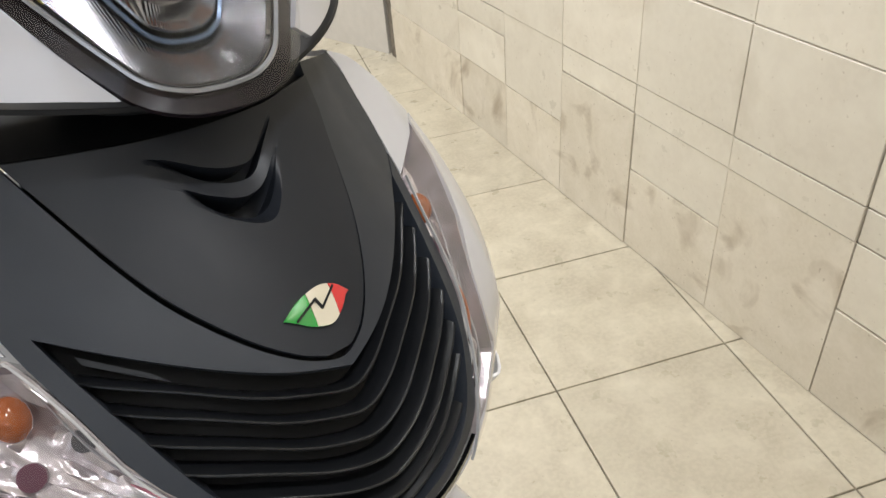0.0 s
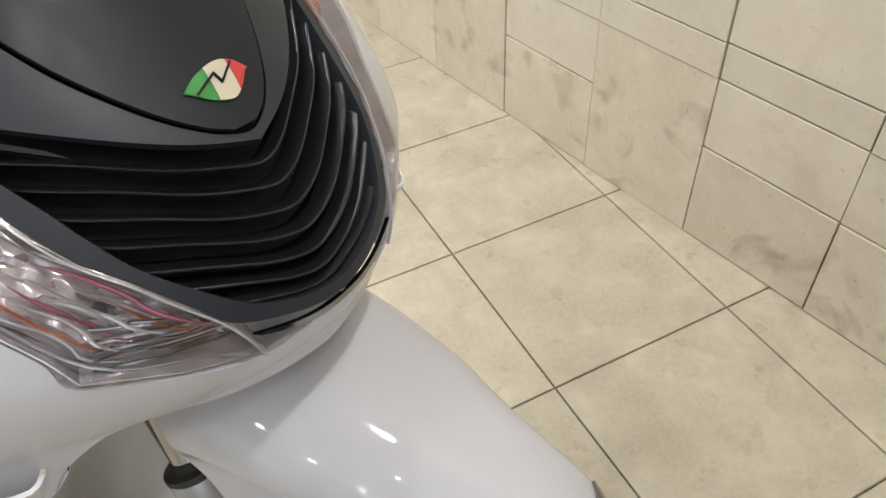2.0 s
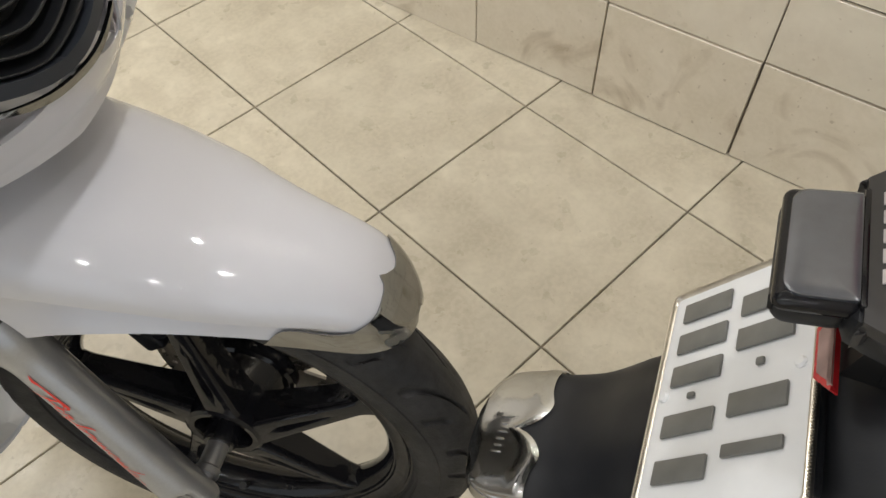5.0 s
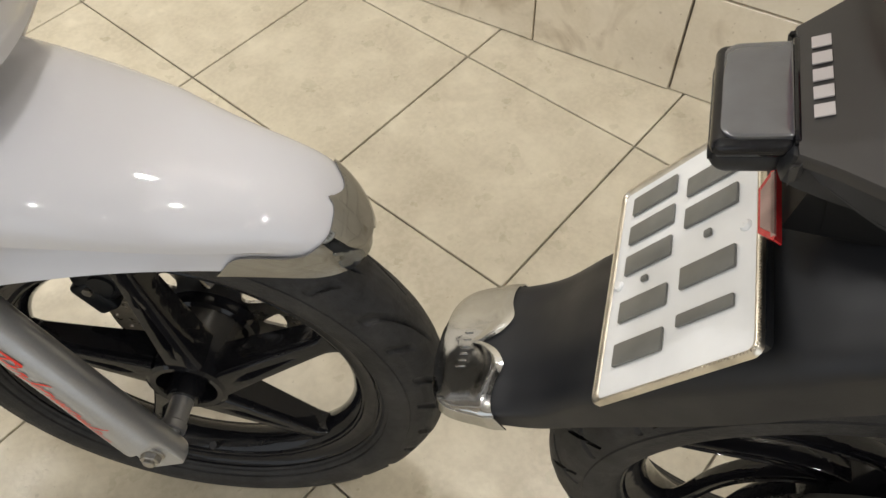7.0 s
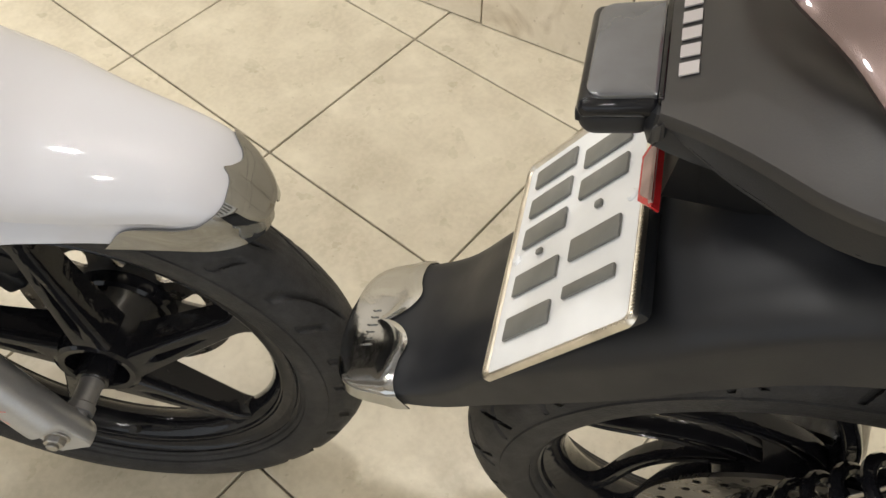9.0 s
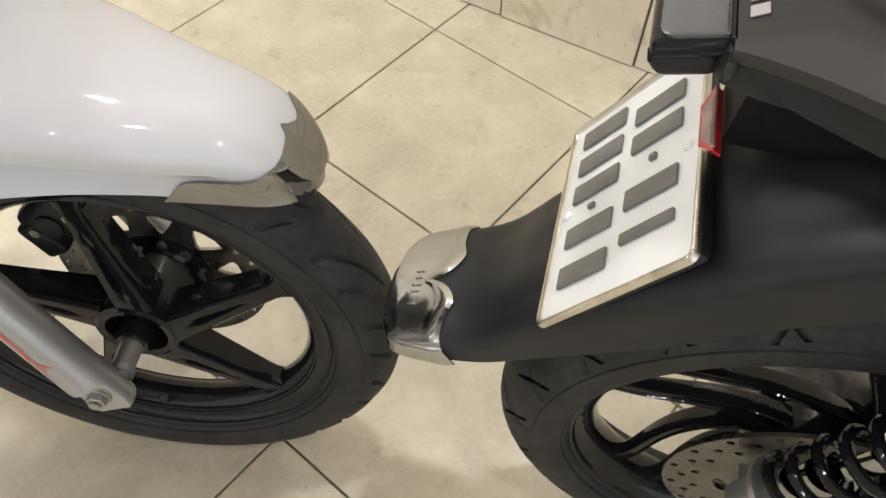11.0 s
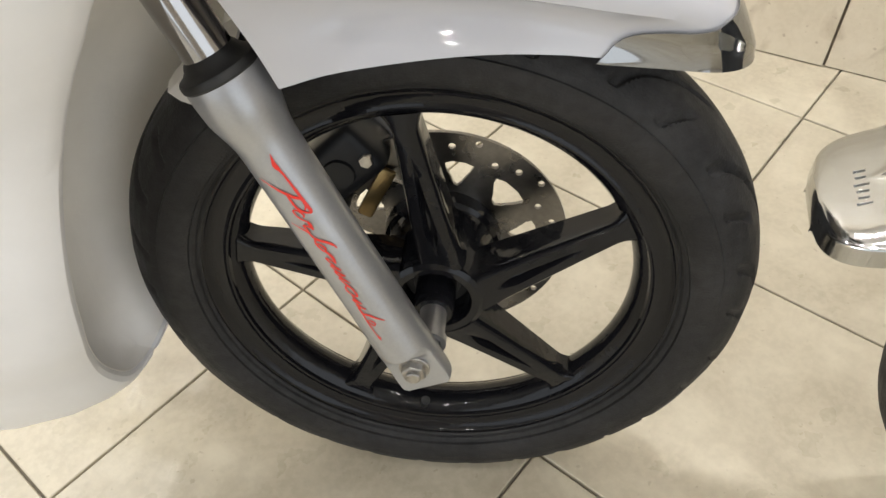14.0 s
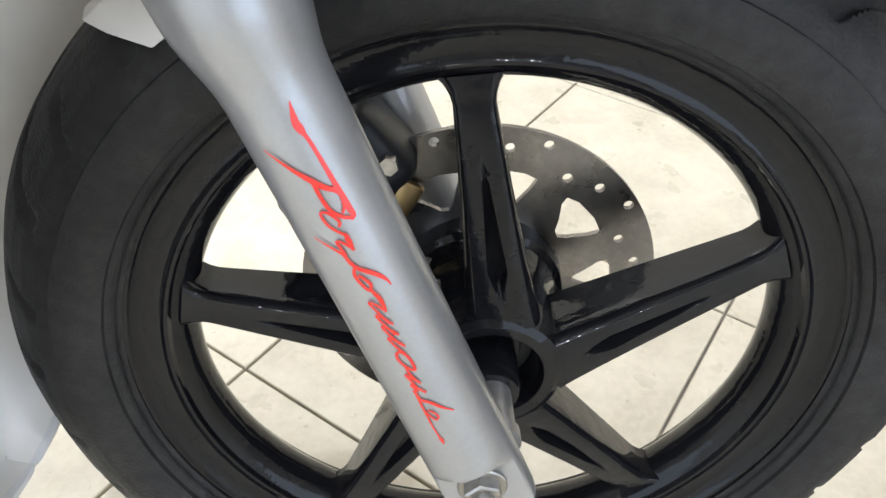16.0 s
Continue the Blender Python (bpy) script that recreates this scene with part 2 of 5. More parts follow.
CEILING = material("white_ceiling_paint", (0.78, 0.77, 0.75), 0.8, var2=0.03)
PLASTER = material("cream_wall_paint", (0.62, 0.58, 0.52), 0.7, var=0.03, var2=0.06, scale2=2)
WALL_GROUT = material("grey_cream_grout", (0.17, 0.145, 0.11), 0.85, var=0.2, scale=60, var2=0.35, scale2=5)
GROUT = material("grey_brown_grout", (0.225, 0.20, 0.155), 0.85, var=0.2, scale=60, var2=0.3, scale2=5)
FLOORTILE = tile_material("beige_floor_tile", (0.605, 0.55, 0.43), (0.445, 0.395, 0.298), (0.34, 0.29, 0.21), 0.34, 9.0, 0.35)
WALLTILE = tile_material("cream_wall_tile", (0.80, 0.74, 0.62), (0.71, 0.645, 0.53), (0.48, 0.40, 0.29), 0.36, 5.5, 0.34)
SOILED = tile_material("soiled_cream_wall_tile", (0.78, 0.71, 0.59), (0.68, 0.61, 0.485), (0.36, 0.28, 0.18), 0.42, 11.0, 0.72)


# ---- mesh helpers ----
def part(name, bm, mat, parent, label="", sharp=32):
    """Links a bmesh as one mesh object under a thing or a part."""
    bmesh.ops.recalc_face_normals(bm, faces=bm.faces)
    for f in bm.faces:
        f.smooth = True
    for e in bm.edges:
        e.smooth = len(e.link_faces) < 2 or e.calc_face_angle(0) < radians(sharp)
    me = bpy.data.meshes.new(name)
    bm.to_mesh(me)
    bm.free()
    me.materials.append(mat)
    ob = new(name, me)
    ob.parent = parent
    return tagged(ob, label)


def thing(name, m, label, category, group="", kind=""):
    ob = new(name)
    ob.empty_display_size = 0.1
    ob.matrix_world = m
    return tagged(ob, label, category, group, kind)


def shift(bm, m):
    bmesh.ops.transform(bm, matrix=m, verts=bm.verts)
    return bm


def smooth_line(pts, n):
    """n points evenly along a Catmull-Rom curve through pts."""
    p = [Vector(q) for q in pts]
    p = [2 * p[0] - p[1]] + p + [2 * p[-1] - p[-2]]
    dense = []
    for i in range(1, len(p) - 2):
        a, b, c, d = p[i - 1 : i + 3]
        for k in range(16):
            t = k / 16
            dense.append(0.5 * (2 * b + (c - a) * t + (2 * a - 5 * b + 4 * c - d) * t * t + (3 * b - a - 3 * c + d) * t**3))
    dense.append(p[-2])
    run = [0.0]
    for a, b in zip(dense, dense[1:]):
        run.append(run[-1] + (b - a).length)
    out, k = [], 0
    for i in range(n):
        s = run[-1] * i / (n - 1)
        while k < len(run) - 2 and run[k + 1] < s:
            k += 1
        t = (s - run[k]) / max(run[k + 1] - run[k], 1e-9)
        out.append(dense[k].lerp(dense[k + 1], min(max(t, 0), 1)))
    return out


def curve_at(x, pts):
    """Smooth value at x through (x, value) pairs."""
    xs, ys = [p[0] for p in pts], [p[1] for p in pts]
    if x <= xs[0]:
        return ys[0]
    if x >= xs[-1]:
        return ys[-1]
    i = max(k for k in range(len(xs) - 1) if xs[k] <= x)
    h = xs[i + 1] - xs[i]
    t = (x - xs[i]) / h
    m0 = (ys[i + 1] - ys[i - 1]) / (xs[i + 1] - xs[i - 1]) if i > 0 else (ys[1] - ys[0]) / h
    m1 = (ys[i + 2] - ys[i]) / (xs[i + 2] - xs[i]) if i + 2 < len(xs) else (ys[i + 1] - ys[i]) / h
    return (2 * t**3 - 3 * t * t + 1) * ys[i] + (t**3 - 2 * t * t + t) * h * m0 + (3 * t * t - 2 * t**3) * ys[i + 1] + (t**3 - t * t) * h * m1


def loft(rows, closed=False, around=False, caps=False, bm=None):
    """Faces between rows of points. closed: each row is a ring; around: the last row joins the first."""
    bm = bm or bmesh.new()
    vs = [[bm.verts.new(p) for p in r] for r in rows]
    n, m = len(rows), len(rows[0])
    for i in range(n if around else n - 1):
        a, b = vs[i], vs[(i + 1) % n]
        for j in range(m if closed else m - 1):
            k = (j + 1) % m
            try:
                bm.faces.new((a[j], a[k], b[k], b[j]))
            except ValueError:
                pass
    if caps and closed:
        bm.faces.new(vs[0])
        bm.faces.new(vs[-1][::-1])
    return bm


def shell(bm, t, out=(0, 0, 1)):
    """Gives a sheet a thickness, away from the side that faces out."""
    bmesh.ops.remove_doubles(bm, verts=bm.verts, dist=1e-5)
    bmesh.ops.recalc_face_normals(bm, faces=bm.faces)
    bm.normal_update()
    way = Vector(out)
    if sum(f.normal.dot(way) * f.calc_area() for f in bm.faces) < 0:
        bmesh.ops.reverse_faces(bm, faces=bm.faces)
    bm.normal_update()
    faces, rim = list(bm.faces), [e for e in bm.edges if len(e.link_faces) == 1]
    back = {v: bm.verts.new(v.co - v.normal * t) for v in list(bm.verts)}
    for f in faces:
        bm.faces.new([back[v] for v in reversed(f.verts)])
    for e in rim:
        a, b = e.verts
        loop = e.link_loops[0]
        if loop.vert is not a:
            a, b = b, a
        bm.faces.new((b, a, back[a], back[b]))
    return bm


def lathe(profile, n=96, cy=0.0, bm=None):
    """Turns a closed profile of (radius, y) round the y axis."""
    rows = []
    for i in range(n):
        a = 2 * math.pi * i / n
        rows.append([(r * math.cos(a), cy + y, r * math.sin(a)) for r, y in profile])
    return loft(rows, closed=True, around=True, bm=bm)


def tube(pts, radii, seg=16, caps=True, bm=None):
    """A round bar along pts; radii one number or one for each point."""
    p = [Vector(q) for q in pts]
    if isinstance(radii, (int, float)):
        radii = [radii] * len(p)
    rows, side = [], None
    for i, q in enumerate(p):
        d = (p[min(i + 1, len(p) - 1)] - p[max(i - 1, 0)]).normalized()
        if side is None:
            side = d.orthogonal().normalized()
        side = (side - d * side.dot(d)).normalized()
        up = d.cross(side)
        rows.append([q + radii[i] * (math.cos(2 * math.pi * k / seg) * side + math.sin(2 * math.pi * k / seg) * up) for k in range(seg)])
    return loft(rows, closed=True, caps=caps, bm=bm)


def block(cx, cy, cz, sx, sy, sz, bevel=0.0, m=None, seg=2):
    bm = bmesh.new()
    bmesh.ops.create_cube(bm, size=1)
    bmesh.ops.scale(bm, vec=(sx, sy, sz), verts=bm.verts)
    if bevel:
        bmesh.ops.bevel(bm, geom=list(bm.edges), offset=bevel, segments=seg, affect="EDGES", profile=0.5)
    if m is not None:
        shift(bm, m)
    bmesh.ops.translate(bm, vec=(cx, cy, cz), verts=bm.verts)
    return bm


def join(bm, other):
    me = bpy.data.meshes.new("tmp")
    other.to_mesh(me)
    other.free()
    bm.from_mesh(me)
    bpy.data.meshes.remove(me)
    return bm


def ellipsoid(c, r, seg=20):
    bm = bmesh.new()
    bmesh.ops.create_uvsphere(bm, u_segments=seg, v_segments=seg // 2, radius=1)
    bmesh.ops.scale(bm, vec=r, verts=bm.verts)
    bmesh.ops.translate(bm, vec=c, verts=bm.verts)
    return bm


def plate_with_holes(outer, holes, thick):
    """A flat sheet in the xz plane with holes, of the given thickness along y. outer, holes: lists of (x, z)."""
    bm = bmesh.new()
    edges = []
    for ring in [outer] + holes:
        vs = [bm.verts.new((x, 0, z)) for x, z in ring]
        edges += [bm.edges.new((a, b)) for a, b in zip(vs, vs[1:] + vs[:1])]
    bmesh.ops.triangle_fill(bm, edges=edges, use_beauty=True, use_dissolve=False)
    ret = bmesh.ops.extrude_face_region(bm, geom=list(bm.faces))
    bmesh.ops.translate(bm, vec=(0, thick, 0), verts=[v for v in ret["geom"] if isinstance(v, bmesh.types.BMVert)])
    return bm


def ring_of(cx, cz, rx, rz, n, turn=0.0):
    c, s = math.cos(turn), math.sin(turn)
    out = []
    for i in range(n):
        a = 2 * math.pi * i / n
        x, z = rx * math.cos(a), rz * math.sin(a)
        out.append((cx + x * c - z * s, cz + x * s + z * c))
    return out


# ---- room shell ----
WALL_X, WALL_SLOPE = 0.510, -0.1635
WALL_TURN = math.degrees(math.atan2(-WALL_SLOPE, 1))
WALL = pose(WALL_X, 0, 0, 0, 0, WALL_TURN)  # local y runs along the wall, local -x faces the room
LOW, HIGH = -4.15, 2.42


def structure(name, bm, mat, m, label):
    ob = part(name, bm, mat, None, label, 30)
    ob.matrix_world = m
    return tagged(ob, label, name.split("_")[0], "", "structure")


structure("floor", block(-1.75, 0.1, -0.06, 6.1, 8.6, 0.104), GROUT, Matrix(), "floor bed of grey-brown grout under beige tiles")
structure("wall_east", block(0.068, (LOW + HIGH) / 2, CEIL / 2, 0.12, HIGH - LOW, CEIL), WALL_GROUT, WALL, "wall of cream tiles with grey joints and dirt at the foot")
structure("wall_recess", block(0.06, 1.1, CEIL / 2, 0.12, 2.2, CEIL), PLASTER, pose(0.118, 2.41, 0, 0, 0, 34), "stained cream wall beyond the tiled one")
structure("wall_north", block(-2.3, 4.3, CEIL / 2, 5.0, 0.12, CEIL), PLASTER, Matrix(), "plain cream wall closing the room")
# the opening is assumed, to hold the west fill light
west = bmesh.new()
for y0, y1, z0, z1 in ((-4.15, FRONT_Y0, 0, CEIL), (FRONT_Y1, 4.35, 0, CEIL), (FRONT_Y0, FRONT_Y1, FRONT_Z1, CEIL), (FRONT_Y0, FRONT_Y1, -0.01, FRONT_Z0)):
    join(west, block(-4.75, (y0 + y1) / 2, (z0 + z1) / 2, 0.12, y1 - y0, z1 - z0))
structure("wall_west", west, PLASTER, Matrix(), "plain cream wall, unseen, with an opening added for fill light")
south = bmesh.new()
for x0, x1, z0, z1 in ((-5.0, SOUTH_X0, 0, CEIL), (SOUTH_X1, 1.2, 0, CEIL), (SOUTH_X0, SOUTH_X1, FRONT_Z1, CEIL), (SOUTH_X0, SOUTH_X1, -0.01, FRONT_Z0)):
    join(south, block((x0 + x1) / 2, -4.15, (z0 + z1) / 2, x1 - x0, 0.12, z1 - z0))
structure("wall_south", south, PLASTER, Matrix(), "plain cream wall, unseen, with a second opening added for fill light")
structure("ceiling", block(-1.7, 0.1, CEIL + 0.06, 6.3, 8.7, 0.12), CEILING, Matrix(), "plain white painted ceiling")
for lx, ly in LAMPS:
    t = thing("ceiling_downlight", pose(lx, ly, CEIL), "round white recessed ceiling downlight", "lamp", "ceiling downlights")
    part("trim_ring", lathe([(0.082, -0.001), (0.105, -0.001), (0.105, -0.012), (0.098, -0.018), (0.084, -0.018)], 32, bm=None), CEILING, t).rotation_euler = (radians(90), 0, 0)


# ---- white scooter ----
SCOOTER = pose(-0.468, -0.315, 0.280, -6.8, 0, -54.7)  # x ahead, y to its left, z up from the front axle
HEAD = pose(0, 0, 0, 0, 0, -3) @ pose(0, -0.012, 0)  # the body stands three degrees off the turned wheel
scooter = thing("scooter", SCOOTER, "white scooter with matt black front panel, leaning on its stand", "scooter")
MID = 0.034  # middle plane of the front wheel


def tyre(R, half, bead, n, groove, parent, cy):
    """A tyre with sidewalls and shallow slanted tread cuts. groove(angle, side 0..1) gives the depth."""
    wall = R - bead
    shape = ((1.0, 0.66), (0.968, 0.70), (0.958, 0.765), (0.915, 0.82), (0.895, 0.835), (0.885, 0.895), (0.82, 0.945), (0.68, 1.0), (0.56, 0.99), (0.525, 0.988), (0.515, 0.955), (0.42, 0.918), (0.30, 0.83), (0.19, 0.69), (0.105, 0.53), (0.045, 0.36), (0.011, 0.18), (0.0, 0.0))
    prof = [(R - d * wall, -half * w) for d, w in shape]
    fine = []
    for a, b in zip(prof, prof[1:]):
        k = 7 if a[0] > R - (R - bead) * 0.45 else 2
        fine += [(a[0] + (b[0] - a[0]) * i / k, a[1] + (b[1] - a[1]) * i / k) for i in range(k)]
    fine.append(prof[-1])
    full = fine + [(r, -y) for r, y in reversed(fine[:-1])]
    inner = [(bead + 0.004, half * 0.4), (bead + 0.02, half * 0.75), (R - 0.014, half * 0.5), (R - 0.010, 0), (R - 0.014, -half * 0.5), (bead + 0.02, -half * 0.75), (bead + 0.004, -half * 0.4)]
    rows = []
    for i in range(n):
        ang = 2 * math.pi * i / n
        row = []
        for r, y in full:
            s = 1 - abs(y) / (half * 0.93) if r > R - 0.44 * wall else 0.0
            rr = r - (groove(ang, s, y / half) if s > 0 else 0)
            if s <= 0 and r > bead + 0.012:
                rr += 0.0004 * math.sin(9 * ang) * math.sin(160 * r)
            row.append((rr * math.cos(ang), cy + y, rr * math.sin(ang)))
        row += [(r * math.cos(ang), cy + y, r * math.sin(ang)) for r, y in inner]
        rows.append(row)
    return part("tyre", loft(rows, closed=True, around=True), RUBBER, parent, "", 40)


def cut(d, half, deep):
    """A rounded groove: depth at distance d from its middle."""
    return deep * max(0.0, 1 - (d / half) ** 2) ** 0.6 if abs(d) < half else 0.0


def front_groove(ang, s, side):
    """Curved slanting cuts, staggered from side to side."""
    turn = ang * 15 / (2 * math.pi) + (0.5 if side > 0 else 0)
    run = max(0.0, min(1.0, (s - 0.06) / 0.06, (0.84 - s) / 0.10))
    short = max(0.0, min(1.0, (s - 0.02) / 0.04, (0.40 - s) / 0.06))
    a = (turn + 1.1 * s * s) % 1.0 - 0.5
    b = (turn + 0.42 + 0.5 * s) % 1.0 - 0.5
    swell = 0.0005 * math.sin(2 * math.pi * turn + 4 * s) * run
    return max(run * cut(a, 0.058, 0.0058), short * cut(b, 0.046, 0.0048)) + swell


def spoke_mesh(turn, cy, r0, r1, up, low, d0, d1, groove, behind=0.0):
    """A cast spoke along a radius between two edge offsets (hub end, rim end), with a teardrop flute in its outer face."""
    rows = []
    n = 30
    for i in range(n):
        t = i / (n - 1)
        r = r0 + (r1 - r0) * t
        flare = 0.008 * max(0, (t - 0.88) / 0.12) ** 2
        top, bot = up[0] + (up[1] - up[0]) * t + flare, low[0] + (low[1] - low[0]) * t**0.85 - flare
        w, off = (top - bot) / 2, (top + bot) / 2
        d = (d0 + (d1 - d0) * t) / 2
        g = max(0.0, min(1.0, (t - 0.16) / 0.10)) * max(0.0, 1 - max(0.0, (t - 0.26) / 0.44))
        fw = 0.05 + 0.22 * g
        g = groove * min(1.0, 2.2 * g) if g > 0 else 0.0
        front = [(-1.0, -0.58), (-0.98, -0.78), (-0.90, -0.92), (-0.78, -0.985), (-0.60, -1.0), (-fw - 0.06, -1.0), (-fw, -1.0 + g * 0.25), (-fw * 0.5, -1.0 + g * 0.9), (0.0, -1.0 + g), (fw * 0.5, -1.0 + g * 0.9), (fw, -1.0 + g * 0.25), (fw + 0.06, -1.0), (0.60, -1.0), (0.78, -0.985), (0.90, -0.92), (0.98, -0.78), (1.0, -0.58)]
        back = [(0.94, 0.80), (0.70, 1.0), (-0.70, 1.0), (-0.94, 0.80)]
        rows.append([Vector((r, cy + b * (d if b < 0 else behind), off + a * w)) for a, b in front + back])
    bm = loft(rows, closed=True, caps=True)
    return shift(bm, Matrix.Rotation(-radians(turn), 4, "Y"))


def front_wheel():
    prof = [(0.2170, -0.0250), (0.2162, -0.0275), (0.2138, -0.0285), (0.2112, -0.0275), (0.2092, -0.0248), (0.2040, -0.0226), (0.1975, -0.0212), (0.1945, -0.0216), (0.1925, -0.0228), (0.1905, -0.0222),
            (0.1892, -0.0190), (0.1850, -0.0160), (0.1812, -0.0110), (0.1785, -0.0050), (0.1780, 0.0)]
    prof += [(r, -y) for r, y in reversed(prof[:-1])] + [(0.2120, 0.0225), (0.2030, 0.0190), (0.1900, 0.0080), (0.1900, -0.0080), (0.2030, -0.0190), (0.2120, -0.0225)]
    wheel = part("front_wheel", lathe(prof, 128, MID), GLOSS, scooter, "gloss black five-spoke cast wheel")
    wheel.matrix_basis = pose(0.0025, MID + 0.002, 0.0040, 1.5) @ pose(0, -MID, 0)
    tyre(0.2830, 0.0425, 0.2130, 720, front_groove, wheel, MID - 0.002)
    for k in range(5):
        part("spoke", spoke_mesh(SPOKE_TURN + 72 * k, MID, 0.036, 0.184, (0.009, 0.0080), (-0.033, -0.0120), 0.070, 0.034, 0.30, 0.013), GLOSS, wheel)
    part("hub", lathe([(0.020, -0.004), (0.030, -0.006), (0.0315, -0.031), (0.0335, -0.0355), (0.040, -0.0365), (0.0445, -0.034), (0.048, -0.022), (0.047, 0.020), (0.052, 0.034), (0.052, 0.044), (0.020, 0.046)], 64, MID), GLOSS, wheel)
    part("bearing_seal", lathe([(0.007, -0.012), (0.021, -0.012), (0.0225, -0.009), (0.0295, -0.009), (0.0295, -0.003), (0.007, -0.003)], 40, MID), SEAL, wheel)
    holes = []
    for k in range(30):
        a = 2 * math.pi * k / 30
        r = (0.1150, 0.1075, 0.1000)[k % 3]
        holes.append(ring_of(r * math.cos(a), r * math.sin(a), 0.0034, 0.0034, 12))
    for k in range(10):
        a = 2 * math.pi * k / 10 + 0.12
        big = 1.0 if k % 2 else 0.72
        window = []
        for da, r in ((-0.22, 0.0905), (-0.08, 0.0920), (0.10, 0.0915), (0.20, 0.0890), (0.19, 0.0830), (0.10, 0.0740), (0.02, 0.0660), (-0.06, 0.0645), (-0.12, 0.0690), (-0.20, 0.0820)):
            window.append((r * math.cos(a + da * big), r * math.sin(a + da * big)))
        holes.append(window)
    holes.append(ring_of(0, 0, 0.044, 0.044, 40))
    disc = plate_with_holes(ring_of(0, 0, 0.1215, 0.1215, 96), holes, 0.004)
    part("brake_disc", shift(disc, Matrix.Translation((0, 0.088, 0))), DISC, wheel, "drilled steel brake disc", 30)
    part("disc_carrier", lathe([(0.030, 0.020), (0.056, 0.040), (0.058, 0.060), (0.034, 0.060)], 48, MID), GLOSS, wheel)
    part("tyre_valve", tube([(-0.02, MID - 0.012, -0.188), (-0.018, MID - 0.022, -0.172), (-0.016, MID - 0.027, -0.160)], [0.0045, 0.004, 0.005], 10), SEAL, wheel)
    part("axle", tube([(0, -0.068, 0), (0, -0.02, 0), (0, 0.115, 0)], [0.0085, 0.0085, 0.0085], 20), ALLOY, wheel)
    part("axle_spacer", lathe([(0.0095, -0.086), (0.0140, -0.086), (0.0140, -0.078), (0.0120, -0.076), (0.0120, -0.046), (0.0095, -0.046)], 32, MID), ALLOY, wheel)
    part("spacer_collar", lathe([(0.0095, -0.050), (0.0165, -0.050), (0.0185, -0.046), (0.0185, -0.010), (0.0095, -0.010)], 32, MID), GLOSS, wheel)
    return wheel


SPOKE_TURN = 25.5


def fork_at(side, z):
    """Axis of a fork leg; side -1 is the scooter's right."""
    return Vector((-0.0057 - 0.437 * z, MID + side * (0.1038 - 0.0366 * z), z))


def fork_leg(side, label):
    """Lower leg in silver, its flat end holding the axle, with a bright stanchion above."""
    stations = [(-0.0205, 0.0195), (-0.0190, 0.0216), (-0.0170, 0.0228), (-0.014, 0.0232), (0.03, 0.0228), (0.12, 0.0217), (0.204, 0.0213), (0.216, 0.0219), (0.230, 0.0252), (0.238, 0.0266), (0.256, 0.0268), (0.259, 0.0258)]
    fine = [(z, curve_at(z, stations)) for z in [-0.0205, -0.0199, -0.019, -0.018, -0.0170, -0.014, -0.01, -0.005, 0.0, 0.005, 0.01, 0.014, 0.017, 0.020, 0.023, 0.026, 0.03, 0.04, 0.08, 0.13, 0.17, 0.19, 0.204, 0.21, 0.216, 0.221, 0.226, 0.231, 0.236, 0.242, 0.249, 0.256, 0.259]]
    bm = tube([fork_at(side, z) for z, _ in fine], [r for _, r in fine], 64)
    for v in bm.verts:  # a flat milled on the outer face round the axle
        q = min(1.0, max(0.0, (0.030 - v.co.z + 0.4 * v.co.x) / 0.012))
        most = 0.1130 - 0.0008 * q
        reach = side * (v.co.y - MID)
        if reach > most and q > 0:
            v.co.y = MID + side * (reach + (most - reach) * q)
    leg = part("fork_leg", bm, SILVER, scooter, label, 40)
    part("dust_seal", tube([fork_at(side, z) for z in (0.257, 0.2588, 0.2622, 0.2636, 0.2652, 0.2680, 0.2706, 0.2722)], [0.0262, 0.0277, 0.0277, 0.0268, 0.0232, 0.0200, 0.0186, 0.0170], 40), SEAL, leg, "black rubber dust seal")
    part("fork_tube", tube([fork_at(side, z) for z in (0.258, 0.38, 0.52)], 0.0166, 40), FORK_CHROME, leg, "bright chromed fork tube")
    c = Vector((-0.0072, MID + side * 0.1120, 0.0040))

    def out(d):
        return Vector((c.x, c.y + side * d, c.z))

    bolt = tube([out(-0.004), out(0.0020), out(0.0026)], [0.0128, 0.0128, 0.0120], 32)
    join(bolt, tube([out(0.002), out(0.0088), out(0.0098)], [0.0102, 0.0102, 0.0090], 6))
    join(bolt, tube([out(0.009), out(0.0125), out(0.0132)], [0.0060, 0.0060, 0.005], 20))
    part("axle_nut", bolt, STEEL, leg, "plain steel axle nut with washer", 25)
    return leg


